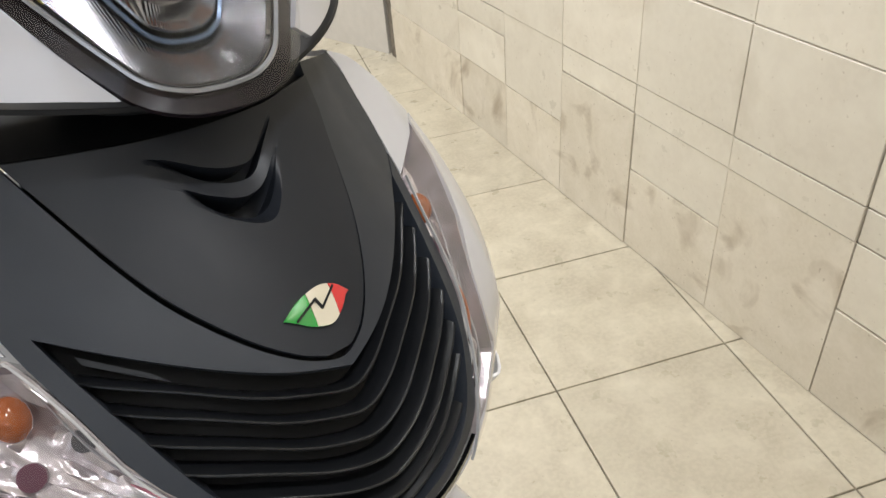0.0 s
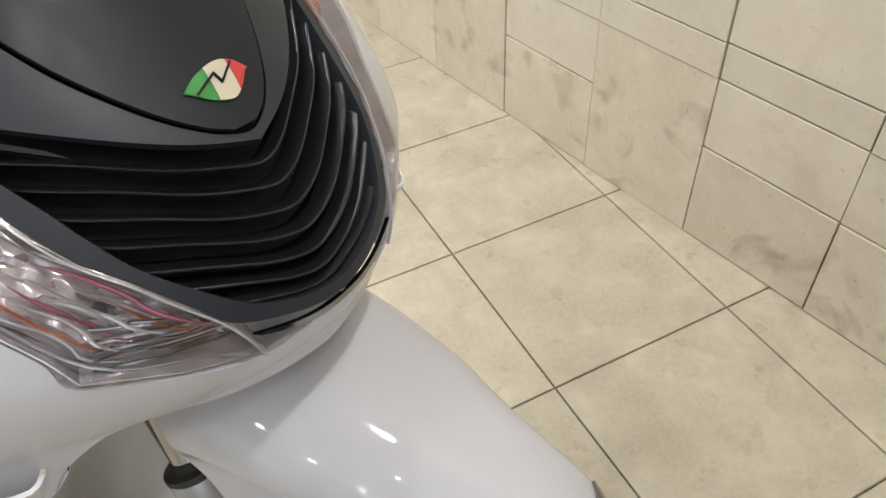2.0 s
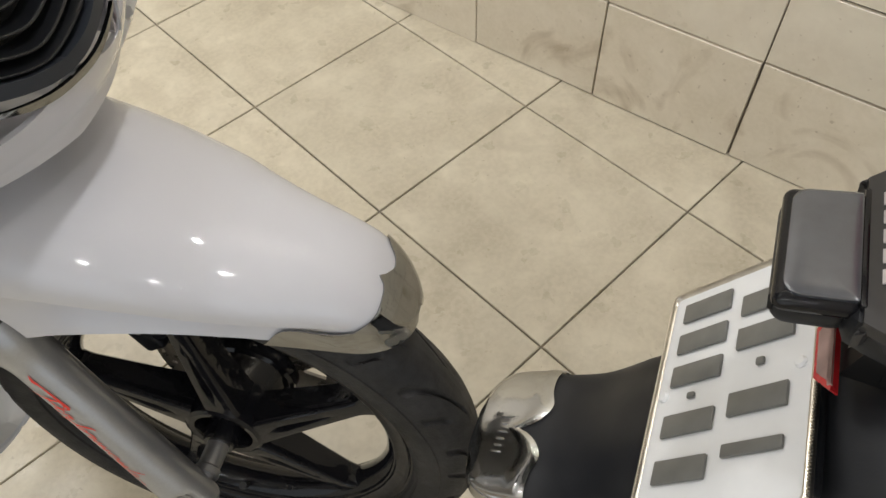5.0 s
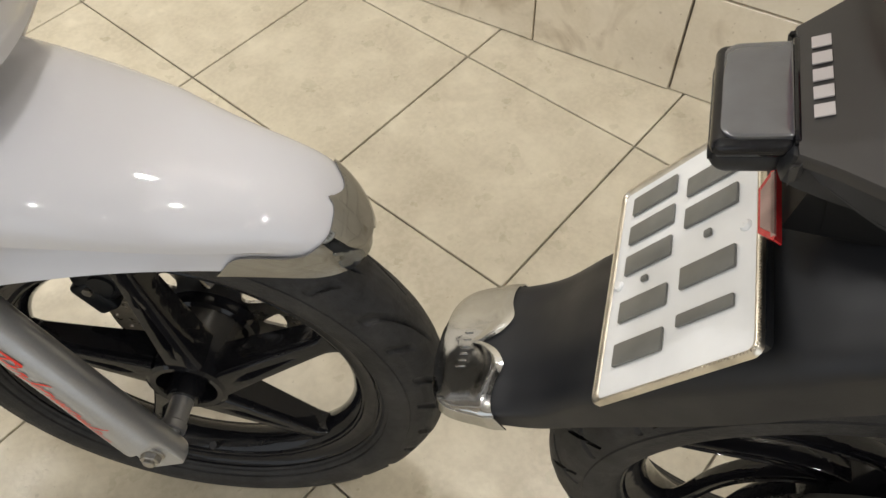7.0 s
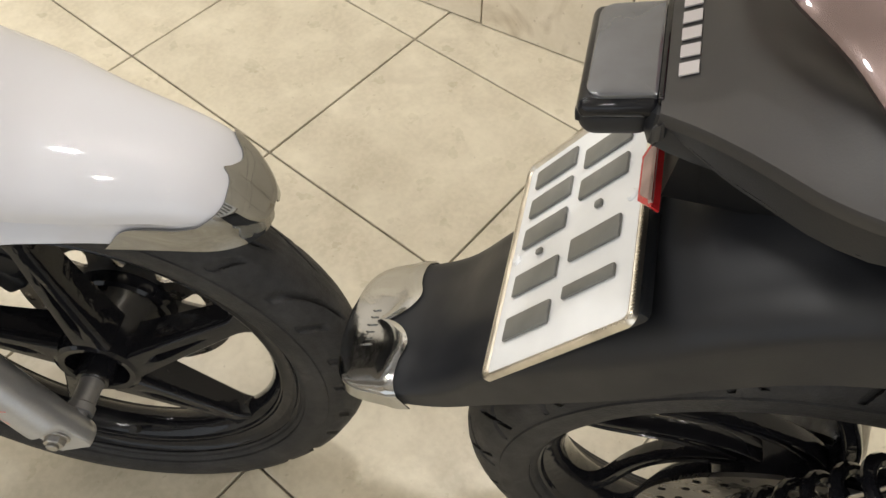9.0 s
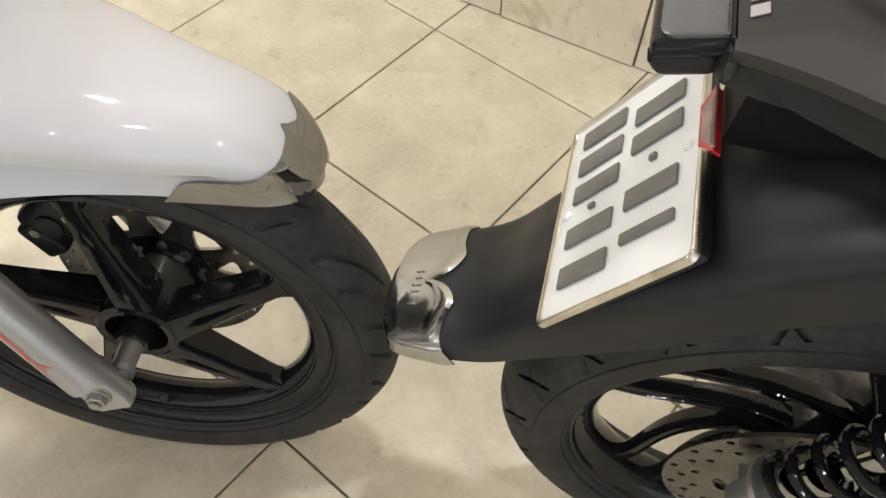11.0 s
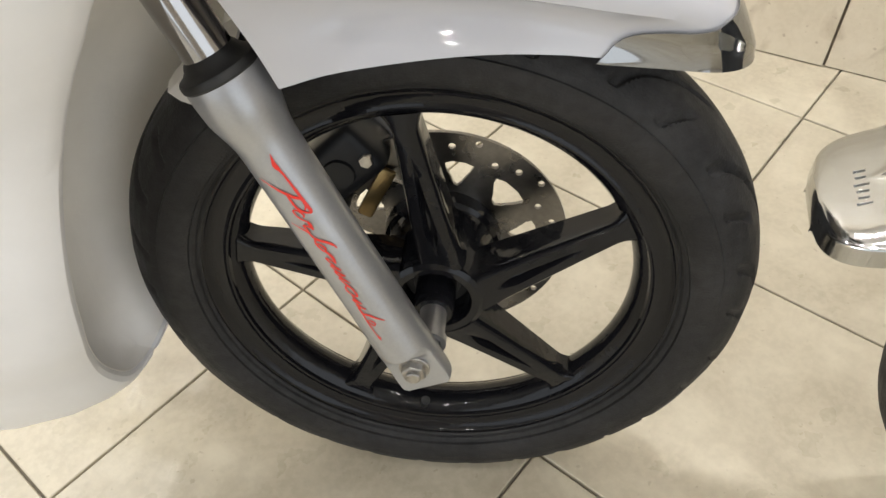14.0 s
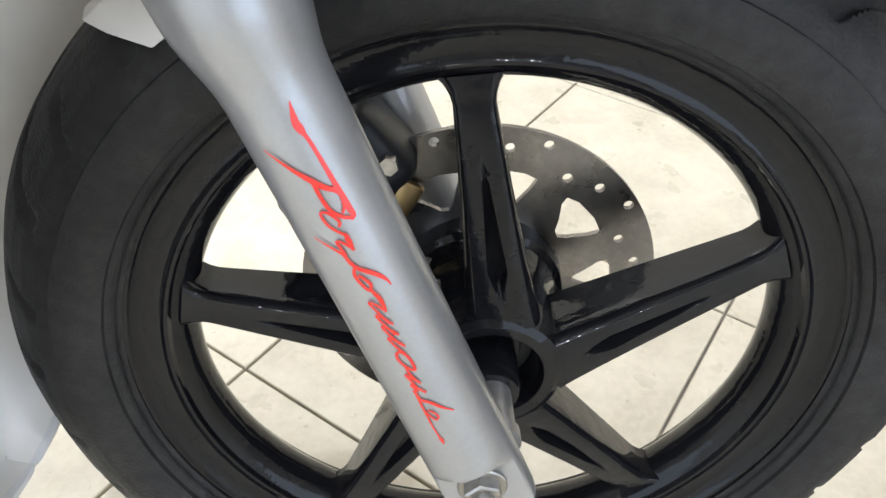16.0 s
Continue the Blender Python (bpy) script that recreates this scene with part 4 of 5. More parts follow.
def turn_signal(side):
    sig_out = drawn_in(SIG_OUT, side)
    ob = body_part("turn_signal", patch(SIG_IN, sig_out, 40, 18, -0.030, side), REFLECTOR, scooter, "clear-lens turn signal with faceted chrome reflector")
    lens = body_part("lens", facing(patch(SIG_IN, sig_out, 48, 22, 0.003, side)), LENS, ob, "clear plastic lens")
    lens.visible_shadow = False
    body_part("lens_edge", patch(SIG_IN, [(y + 0.0014, z - 0.0005) for y, z in SIG_IN], 48, 3, 0.0042, side), LENS_RIM, ob, "clear moulded edge", 0.002)
    wall = loft([[on_nose(side * y, z, 0.0), on_nose(side * y, z, -0.031)] for y, z in SIG_IN + sig_out[::-1]], around=True)
    body_part("housing", wall, PRISM, ob, "", 0.001)
    c = on_nose(side * 0.168, 0.592, -0.012)
    body_part("amber_bulb", ellipsoid(c, (0.013, 0.011, 0.014)), AMBER, ob, "amber bulb")
    for y, z, r in ((0.146, 0.578, 0.0072), (0.176, 0.566, 0.0080), (0.130, 0.525, 0.0045)):
        q = on_nose(side * y, z, -0.0250)
        n = (on_nose(side * y, z, 0.0) - on_nose(side * y, z, -0.01)).normalized()
        body_part("socket_hole", tube([q, q + n * 0.003], r, 24), PLUM if y > 0.17 else SOCKET, ob)
    ins, outs = smooth_line([(y, z, 0) for y, z in SIG_IN], 41), smooth_line([(y, z, 0) for y, z in sig_out], 41)

    def at(f, v, off):
        """f across from the inner to the outer edge, v down the length."""
        p = ins[int(v * 40)].lerp(outs[int(v * 40)], f)
        return on_nose(side * p.x, p.y, off)

    # ribs down the lens; their rose and amber paint in tinted reflections
    for k, (f, v0, v1, r) in enumerate(((0.07, 0.12, 0.90, 0.0011), (0.16, 0.38, 0.82, 0.0014), (0.24, 0.45, 0.68, 0.0017), (0.30, 0.50, 0.78, 0.0012), (0.40, 0.42, 0.70, 0.0014), (0.47, 0.48, 0.66, 0.0018), (0.56, 0.42, 0.68, 0.0013), (0.66, 0.46, 0.66, 0.0016), (0.76, 0.40, 0.68, 0.0012), (0.86, 0.42, 0.70, 0.0014), (0.95, 0.15, 0.86, 0.0011))):
        pts = [at(f + 0.05 * math.sin(3 * k + 6 * u) * (1 - u), v0 + (v1 - v0) * u, -0.012 - 0.004 * math.sin(2 * k + 4 * u)) for u in (0.0, 0.2, 0.4, 0.6, 0.8, 1.0)]
        body_part("inner_rib", tube(smooth_line(pts, 16), [r * min(1.0, 0.25 + 4 * u * (1 - u)) for u in [i / 15 for i in range(16)]], 6), (LENS_RIM, PINK, PRISM, AMBER, LENS_RIM)[k % 5], ob)
    dice = random.Random(7)
    rows = [[at(min(1.0, max(0.0, (f + dice.uniform(-0.45, 0.45)) / 13)), min(1.0, max(0.0, (v + dice.uniform(-0.45, 0.45)) / 22)), -0.0250 + dice.uniform(-0.0032, 0.0032)) for f in range(14)] for v in range(23)]
    body_part("reflector_facets", loft(rows), PRISM, ob, "bright faceted reflector", 0, 34)
    for k in range(5):
        z = 0.4855 + 0.0066 * k
        y0, y1 = 0.079 + 0.006 * k, 0.146 - 0.002 * k
        pts = [on_nose(side * (y0 + (y1 - y0) * u), z + 0.007 * u + 0.001 * math.sin(9 * u + k), -0.010 - 0.001 * (k % 2)) for u in (0, 0.25, 0.5, 0.75, 1)]
        body_part("prism_bar", tube(smooth_line(pts, 12), 0.0010, 6), CHROME, ob)
        body_part("prism_bar", patch([(y0, z + 0.0036), (y1, z + 0.0105)], [(y0, z + 0.0008), (y1, z + 0.0076)], 12, 3, -0.018, side), PRISM, ob, "", 0.002)


for side in (-1, 1):
    turn_signal(side)

# white body skin
UPPER_IN = [(0.1455, 0.7035), (0.1565, 0.688), (0.1595, 0.655), (0.1560, 0.630), (0.1530, 0.6165)]
UPPER_OUT = [(0.1475, 0.7040), (0.1800, 0.6890), (0.2080, 0.6660), (0.2300, 0.6400), (0.2420, 0.6260)]
LOWER_IN = [(0.2425, 0.6235), (0.2390, 0.601), (0.212, 0.5665), (0.182, 0.5450), (0.1705, 0.5280), (0.1605, 0.5100), (0.1540, 0.4915), (0.1080, 0.4770), (0.0625, 0.4665), (0.0, 0.4780)]
LOWER_OUT = [(0.2455, 0.6230), (0.2580, 0.580), (0.2520, 0.520), (0.240, 0.470), (0.220, 0.430), (0.196, 0.400), (0.178, 0.405), (0.165, 0.426), (0.132, 0.4430), (0.080, 0.4350), (0.0, 0.4275)]
apron_bm = bmesh.new()
for side in (-1, 1):
    patch(UPPER_IN, UPPER_OUT, 24, 14, 0.0008, side, bm=apron_bm)
    patch(drawn_in(LOWER_IN[:7], side) + LOWER_IN[7:], LOWER_OUT, 72, 12, 0.0008, side, bm=apron_bm)
    rim = smooth_line([(y, z, 0) for y, z in UPPER_OUT], 24)
    loft([[on_nose(side * p.x, p.y, 0.0008) + Vector(d) for d in ((0, 0, 0), (-0.006, 0, -0.0005), (-0.014, 0, -0.003), (-0.09, 0, -0.02))] for p in rim], bm=apron_bm)
apron = body_part("apron", apron_bm, WHITE, scooter, "glossy white front apron", 0.004)
body_part("chrome_strip", patch([(-0.070, 0.4885), (-0.03, 0.4795), (0.0, 0.4775), (0.03, 0.4795), (0.070, 0.4885)], [(-0.066, 0.4855), (-0.03, 0.4745), (0.0, 0.4725), (0.03, 0.4745), (0.066, 0.4855)], 40, 4, 0.003, 1), CHROME, apron, "narrow chrome strip under the grille", 0.003)

# leg shield: an edge line, a skin running back from it and the wheel well inside it
EDGE = [(-0.060, 0.185, 0.430), (-0.088, 0.177, 0.380), (-0.118, 0.167, 0.337), (-0.157, 0.152, 0.282), (-0.189, 0.143, 0.217), (-0.213, 0.138, 0.147), (-0.235, 0.125, 0.080), (-0.256, 0.106, 0.030), (-0.270, 0.085, -0.015), (-0.278, 0.055, -0.058), (-0.283, 0.025, -0.077), (-0.285, 0.0, -0.082)]
edge_line = smooth_line(EDGE, 60)
for side in (-1, 1):
    skin, well = [], []
    for i, e in enumerate(edge_line):
        t = i / 59
        skin.append([Vector((e.x + dx, side * (e.y + dy * (1 - 0.15 * t)), e.z + dz * t**4)) for dx, dy, dz in ((-0.004, -0.006, 0), (0.0, 0.0, 0), (0.0005, 0.006, -0.003), (-0.004, 0.014, -0.008), (-0.016, 0.026, -0.014), (-0.045, 0.045, -0.024), (-0.09, 0.062, -0.034), (-0.16, 0.074, -0.045), (-0.24, 0.078, -0.05))])
        back = curve_at(e.z, [(-0.082, -0.298), (-0.06, -0.312), (0.0, -0.316), (0.1, -0.306), (0.2, -0.272), (0.3, -0.212), (0.38, -0.170), (0.43, -0.150)])
        row = []
        for k in range(15):
            u = k / 14
            row.append(Vector((e.x - 0.004 + (back - e.x) * (1 - (1 - u) ** 2.2), side * ((e.y - 0.006) * (1 - u) ** 0.9), e.z + 0.004 * u)))
        well.append(row)
    body_part("leg_shield", loft(skin), WHITE_LIFT, scooter, "white leg shield panel", 0.003)
    body_part("wheel_well", loft(well), WELL, scooter, "dull inner wheel well, its white lifted against the shade", 0.003)
body_part("shield_back", loft([[Vector((-0.42, y, z)) for y in (-0.24, -0.12, 0, 0.12, 0.24)] for z in (0.0, 0.2, 0.42, 0.60)]), WHITE_LIFT, scooter, "", 0.004)
body_part("steering_neck", tube([(-0.17, 0, 0.46), (-0.215, 0, 0.60), (-0.245, 0, 0.70), (-0.265, 0, 0.78)], [0.05, 0.05, 0.055, 0.05], 24), DEEP, scooter, "", 0)


# black filler sheet in place of the shaded gap below the headlight
body_part("headlight_gap_sheet", loft([[Vector((nose(y, 0.70) - 0.003 - 0.05 * k, y, 0.7005 + 0.004 * k)) for y in [0.02 * j - 0.24 for j in range(19)]] for k in range(5)]), DEEP, scooter, "black sheet filling the shaded gap under the headlight", 0.003)

# headlight on the handlebar
def lamp_face(y, z):
    return -0.118 - 4.6 * y * y - 0.40 * (z - 0.73)


LAMP_OUT = [(0.0, 0.7220), (0.028, 0.7235), (0.052, 0.7315), (0.0665, 0.7460), (0.0840, 0.7680), (0.1030, 0.7950), (0.126, 0.835), (0.137, 0.875), (0.110, 0.915), (0.0, 0.93)]


def lamp_ring(k0, k1, off0, off1, n=80, m=5):
    """A band round the lamp between two scaled outlines, from one depth to another."""
    half = smooth_line([(*p, 0) for p in LAMP_OUT], n)
    line = half + [Vector((-p.x, p.y, 0)) for p in reversed(half[1:-1])]
    c = Vector((0, 0.822, 0))
    rows = []
    for p in line:
        row = []
        for j in range(m):
            t = j / (m - 1)
            q = c + (p - c) * (k0 + (k1 - k0) * t)
            row.append(on_nose(q.x, q.y, off0 + (off1 - off0) * t, lamp_face))
        rows.append(row)
    return loft(rows, around=True)


headlight = body_part("headlight", lamp_ring(1.0, 0.84, -0.004, -0.012), RIMDARK, scooter, "headlight with clear lens and ribbed chrome reflectors", 0.004)
hl_lens = body_part("lens", facing(lamp_ring(1.0, 0.02, 0.003, 0.012, 80, 12)), SMOKED, headlight, "clear headlight lens")
hl_lens.visible_shadow = False
body_part("rim_trim", lamp_ring(0.870, 0.861, -0.005, -0.0075), LENS_RIM, headlight, "bright inner trim line", 0.002)
body_part("rim_trim", lamp_ring(0.846, 0.836, -0.009, -0.012), CHROME, headlight, "", 0.002)
body_part("outer_reflector", lamp_ring(0.852, 0.60, -0.012, -0.034, 80, 12), RIBBED, headlight, "ribbed chrome reflector", 0.002)
body_part("dark_band", lamp_ring(0.62, 0.50, -0.030, -0.036), GLOSS, headlight, "", 0.002)
body_part("inner_reflector", lamp_ring(0.53, 0.36, -0.028, -0.045, 80, 8), RIBBED, headlight, "", 0.002)
body_part("blue_reflection_ring", lamp_ring(0.60, 0.575, -0.0285, -0.030), BLUISH, headlight, "", 0.001)
body_part("bowl", lamp_ring(0.37, 0.05, -0.035, -0.070, 80, 10), REFLECTOR, headlight, "", 0.002)
body_part("bulb", tube([(-0.20, 0, 0.815), (-0.175, 0, 0.815), (-0.165, 0, 0.815)], [0.012, 0.012, 0.006], 20), AMBER, headlight)
body_part("marker_lamp", block(-0.186, -0.066, 0.790, 0.006, 0.012, 0.024, 0.002), YELLOW, headlight, "yellow marker lamp")
FAIR_IN = [(0.0590, 0.7345), (0.0700, 0.7485), (0.0810, 0.7630), (0.0960, 0.7858), (0.114, 0.8145), (0.130, 0.845), (0.140, 0.875), (0.14, 0.91)]
FAIR_OUT = [(0.0610, 0.7346), (0.0870, 0.7382), (0.1085, 0.7403), (0.160, 0.7480), (0.215, 0.7670), (0.250, 0.80), (0.262, 0.85), (0.255, 0.91)]
for side in (-1, 1):
    body_part("handlebar_fairing", patch(FAIR_IN[side > 0:], FAIR_OUT[side > 0:], 30, 16, -0.002, side, lambda y, z: -0.126 - 3.2 * y * y - 0.30 * (z - 0.73)), WHITE, scooter, "white handlebar fairing beside the headlight", 0.004)
    body_part("fairing_underside", loft([[Vector((-0.128 - 3.2 * y * y, side * y, 0.7300 + 0.12 * max(0, y - 0.05))), Vector((-0.24 - 2.0 * y * y, side * y, 0.718 + 0.12 * max(0, y - 0.05)))] for y in [0.012 * k for k in range(20)]]), DEEP, scooter, "", 0.003)


# ---- black motorbike in front ----
BIKE = pose(-0.240, -0.664, 0, 0, 0, -63.9)  # x ahead, y to its left, z up from the floor under the plate's lower edge
bike = thing("motorbike", BIKE, "rear of a black motorbike with white number plate", "motorbike")

# number plate, leaning forwards from its lower edge
PLATE_M = Matrix(((-0.833, 0, 0.553, 0), (0, -1, 0, 0), (0.553, 0, 0.833, 0.560), (0, 0, 0, 1)))
PW, PH = 0.1845, 0.133


def plate_part(name, bm, mat, parent, label="", sharp=32):
    """Built with x out of the plate's face, y to the bike's right, z up the plate."""
    return part(name, shift(bm, PLATE_M), mat, parent, label, sharp)


def rounded(w, h, r, n=8):
    pts = []
    for cx, cz, a0 in ((w / 2 - r, h / 2 - r, 0), (-w / 2 + r, h / 2 - r, 90), (-w / 2 + r, -h / 2 + r, 180), (w / 2 - r, -h / 2 + r, 270)):
        for k in range(n + 1):
            a = radians(a0 + 90 * k / n)
            pts.append((cx + r * math.cos(a), cz + r * math.sin(a)))
    return pts


def plate_ring(w, h, r, x, up=PH / 2 - 0.002):
    return [Vector((x, y, up + z)) for y, z in rounded(w, h, r)]


bm = loft([plate_ring(PW - 0.004, PH - 0.004, 0.006, -0.0035), plate_ring(PW - 0.004, PH - 0.004, 0.006, -0.0015), plate_ring(PW - 0.005, PH - 0.005, 0.006, -0.001)], closed=True, caps=True)
plate = plate_part("number_plate", bm, PLATE, bike, "white number plate with dark characters")
rings = [(0.0, -0.0032, 0.0), (0.0, -0.0004, 0.0), (0.0006, 0.0012, 0.0005), (0.0018, 0.0018, 0.001), (0.0032, 0.0012, 0.0015), (0.0038, -0.0004, 0.002), (0.0058, -0.0025, 0.002), (0.002, -0.0034, 0.001)]
bm = loft([plate_ring(PW + 0.001 - 2 * i, PH + 0.001 - 2 * i, 0.007 - r, x) for i, x, r in rings], closed=True, around=True)
plate_part("plate_frame", bm, KNURL, plate, "knurled silver plate frame")


def knurls():
    """Small raised beads along the frame."""
    bm = bmesh.new()
    line = [Vector((0, y, PH / 2 + z)) for y, z in rounded(PW - 0.0024, PH - 0.0024, 0.0055, 5)]
    line.append(line[0])
    step, run = 0.0021, 0.0
    for a, b in zip(line, line[1:]):
        d = b - a
        L = d.length
        while run < L:
            p = a + d * (run / L)
            t = d.normalized()
            n = Vector((0, -t.z, t.y))
            q = [p + t * u * 0.0007 + n * v * 0.0011 for u, v in ((-1, -1), (1, -1), (1, 1), (-1, 1))]
            low = [bm.verts.new(c + Vector((0.0012, 0, 0))) for c in q]
            top = [bm.verts.new(p + (c - p) * 0.6 + Vector((0.0024, 0, 0))) for c in q]
            bm.faces.new(top)
            for k in range(4):
                bm.faces.new((low[k], low[(k + 1) % 4], top[(k + 1) % 4], top[k]))
            run += step
        run -= L
    return bm


tagged(plate_part("knurling", knurls(), KNURL, plate, "", 20), kind="stuff")


def bars(cells, zc, tall):
    """Plain raised bars where the characters stand: (centre across, width)."""
    for yc, w in cells:
        h = tall if w > 0.006 else 0.006
        plate_part("bar", block(0.0006, -yc, zc if h == tall else zc - 0.001, 0.0026, w, h, 0.0009), INK, plate)


bars([(0.058, 0.0170), (0.030, 0.0170), (0.008, 0.0055), (-0.020, 0.0170), (-0.052, 0.009)], 0.091, 0.044)
bars([(0.070, 0.0170), (0.042, 0.0170), (0.014, 0.0170), (-0.0045, 0.0045), (-0.026, 0.0170), (-0.060, 0.0170)], 0.036, 0.044)
for y, z in ((0.0, 0.119), (0.0, 0.008)):
    plate_part("plate_bolt", shift(lathe([(0.0003, -0.002), (0.0042, -0.002), (0.0042, 0.0), (0.003, 0.0014), (0.0003, 0.0016)], 16), pose(0, y, z, 0, 0, -90)), PLATE, plate)
# backing tray behind the plate
plate_part("plate_bracket", block(-0.014, 0.0, PH / 2 + 0.004, 0.016, PW - 0.024, PH - 0.024, 0.006), PLASTIC, bike, "black plastic plate carrier")

# red reflector above the plate
REF_M = pose(0.0715, -0.008, 0.6860) @ Matrix.Rotation(radians(33), 4, "Y")


def reflector_slab(w, h, x0, x1, grow):
    out = [(-w + 0.010, -h), (w - 0.010, -h), (w, -h + 0.010), (w, h), (-w, h), (-w, -h + 0.010)]
    k = 1 - grow
    return loft([[Vector((x0, y, z)) for y, z in out], [Vector((x1, y * k, z * k)) for y, z in out]], closed=True, caps=True)


red = part("red_reflector", shift(reflector_slab(0.0265, 0.0056, 0.003, -0.003, 0.0), REF_M), REDGLASS, bike, "red reflector above the plate")
part("reflector_face", shift(reflector_slab(0.0240, 0.0036, -0.0025, -0.0036, 0.03), REF_M), PALE, red, "reflector face with its sheen painted as pale rose")

# rear mudguard: stations along x, arch across y
GUARD_TOP = [(-0.129, 0.4335), (-0.120, 0.4385), (-0.108, 0.4445), (-0.092, 0.4535), (-0.075, 0.4635), (-0.058, 0.4740), (-0.037, 0.4960), (-0.018, 0.5230), (0.0, 0.5480), (0.03, 0.585), (0.06, 0.626), (0.12, 0.684), (0.20, 0.732), (0.30, 0.750)]
GUARD_LOW = [(-0.129, 0.4180), (-0.110, 0.4250), (-0.085, 0.4340), (-0.058, 0.4440), (-0.028, 0.4580), (0.008, 0.488), (0.078, 0.555), (0.13, 0.610), (0.171, 0.644), (0.22, 0.665), (0.30, 0.675)]
GUARD_HALF = [(-0.129, 0.020), (-0.1275, 0.034), (-0.124, 0.044), (-0.118, 0.0520), (-0.108, 0.0580), (-0.090, 0.0620), (-0.058, 0.0650), (0.0, 0.0675), (0.05, 0.074), (0.10, 0.080), (0.2, 0.086), (0.3, 0.088)]
GUARD_LIP = [(-0.129, 0.011), (-0.06, 0.013), (-0.03, 0.020), (0.0, 0.040), (0.10, 0.045)]
GUARD_MID = -0.0085


def guard_point(x, s, off=0.0):
    top, low, half = curve_at(x, GUARD_TOP) + off, curve_at(x, GUARD_LOW), curve_at(x, GUARD_HALF) + off
    a = abs(s)
    lip = min(0.62, curve_at(x, GUARD_LIP) / (top - low))
    if a < 0.78:
        q = a / 0.78
        y = half * 0.985 * math.sin(q * math.pi / 2) ** 0.92
        z = top - (top - low) * (1 - lip) * (1 - max(0.0, math.cos(q * math.pi / 2)) ** 0.9) - 0.0025 * math.exp(-((q - 0.40) / 0.15) ** 2) * min(1.0, max(0.0, (x + 0.075) / 0.02))
    else:
        q = (a - 0.78) / 0.22
        y = half * (0.985 + 0.015 * q)
        z = top - (top - low) * (1 - lip * (1 - q))
    return Vector((x, GUARD_MID + (y if s > 0 else -y), z))


rows = [[guard_point(-0.1285 + 0.4285 * (i / 49) ** 1.25, k / 22 - 1) for k in range(45)] for i in range(50)]
guard = part("rear_mudguard", shell(loft(rows), 0.003), PLASTIC, bike, "black grained plastic rear mudguard")
rows = []
for j in range(97):
    s = -1 + 2 * j / 96
    a = abs(s)
    front = -0.0745 - 0.0185 * math.exp(-a / 0.045) + 0.0045 * math.exp(-((a - 0.17) / 0.09) ** 2) + 0.017 * max(0.0, (a - 0.42) / 0.58) ** 1.6
    row = []
    for i in range(25):
        t = i / 24
        bead = 0.0013 * math.exp(-((t - 0.10) / 0.07) ** 2)
        row.append(guard_point(max(-0.1290, front + (-0.1290 - front) * math.sin(t * math.pi / 2)), s, 0.0020 + bead) + Vector((-0.0025 * t**4, (0.0012 if s > 0 else -0.0012) if a > 0.7 else 0, -0.0015 * t**6 - 0.0022 * max(0.0, (a - 0.8) / 0.2))))
    # the end folds down to the lower edge
    e = row[-1]
    low = curve_at(-0.129, GUARD_LOW) - 0.0040
    mid = GUARD_MID + (e.y - GUARD_MID) * 0.90
    row.append(Vector((e.x - 0.0008, mid, e.z - 0.0014)))
    row.append(Vector((e.x - 0.0010, mid, min(e.z - 0.002, low + 0.002))))
    row.append(Vector((e.x - 0.0004, mid, min(e.z - 0.003, low))))
    rows.append(row)
tip = part("chrome_tip", shell(loft(rows), 0.0012), TINNED, guard, "polished chrome mudguard tip with embossed bars")
emb = bmesh.new()
for k in range(6):
    p = guard_point(-0.107, -0.02 + 0.05 * k - 0.16, 0.0026)
    join(emb, block(p.x, p.y, p.z, (0.010, 0.007, 0.008)[k % 3], 0.0014, 0.0016, 0.0005, Matrix.Rotation(radians(-28), 4, "Y")))
part("embossed_bars", emb, TINNED, tip)


# rear wheel
def rear_groove(ang, s, side):
    """Narrow slanting cuts with shorter cross cuts."""
    sgn = 1 if side > 0 else -1
    turn = ang * 21 / (2 * math.pi) + sgn * 0.25
    a = (turn + 0.80 * s) % 1.0 - 0.5
    b = (turn + 0.30 - 0.80 * s) % 1.0 - 0.5
    run = max(0.0, min(1.0, s / 0.012, (0.62 - s) / 0.04))
    short = max(0.0, min(1.0, (s - 0.02) / 0.015, (0.42 - s) / 0.03))
    return max(run * cut(a, 0.036, 0.0085), short * cut(b, 0.036, 0.0085))


REAR_TURN = 154
RX, RZ, RY = 0.277, 0.298, -0.002
hubm = Matrix.Translation((RX, RY, RZ))
prof = [(0.2240, -0.0300), (0.2235, -0.0335), (0.2210, -0.0350), (0.2180, -0.0335), (0.2160, -0.0290), (0.2110, -0.0265), (0.2040, -0.0215), (0.1990, -0.0130), (0.1965, 0.0)]
prof += [(r, -y) for r, y in reversed(prof[:-1])] + [(0.2180, 0.0265), (0.2100, 0.0170), (0.2060, 0.0), (0.2100, -0.0170), (0.2180, -0.0265)]
rear = part("rear_wheel", lathe(prof, 128), GLOSS, bike, "gloss black cast rear wheel")
rear.matrix_basis = hubm
tyre(0.2975, 0.0510, 0.2190, 1500, rear_groove, rear, 0.0)


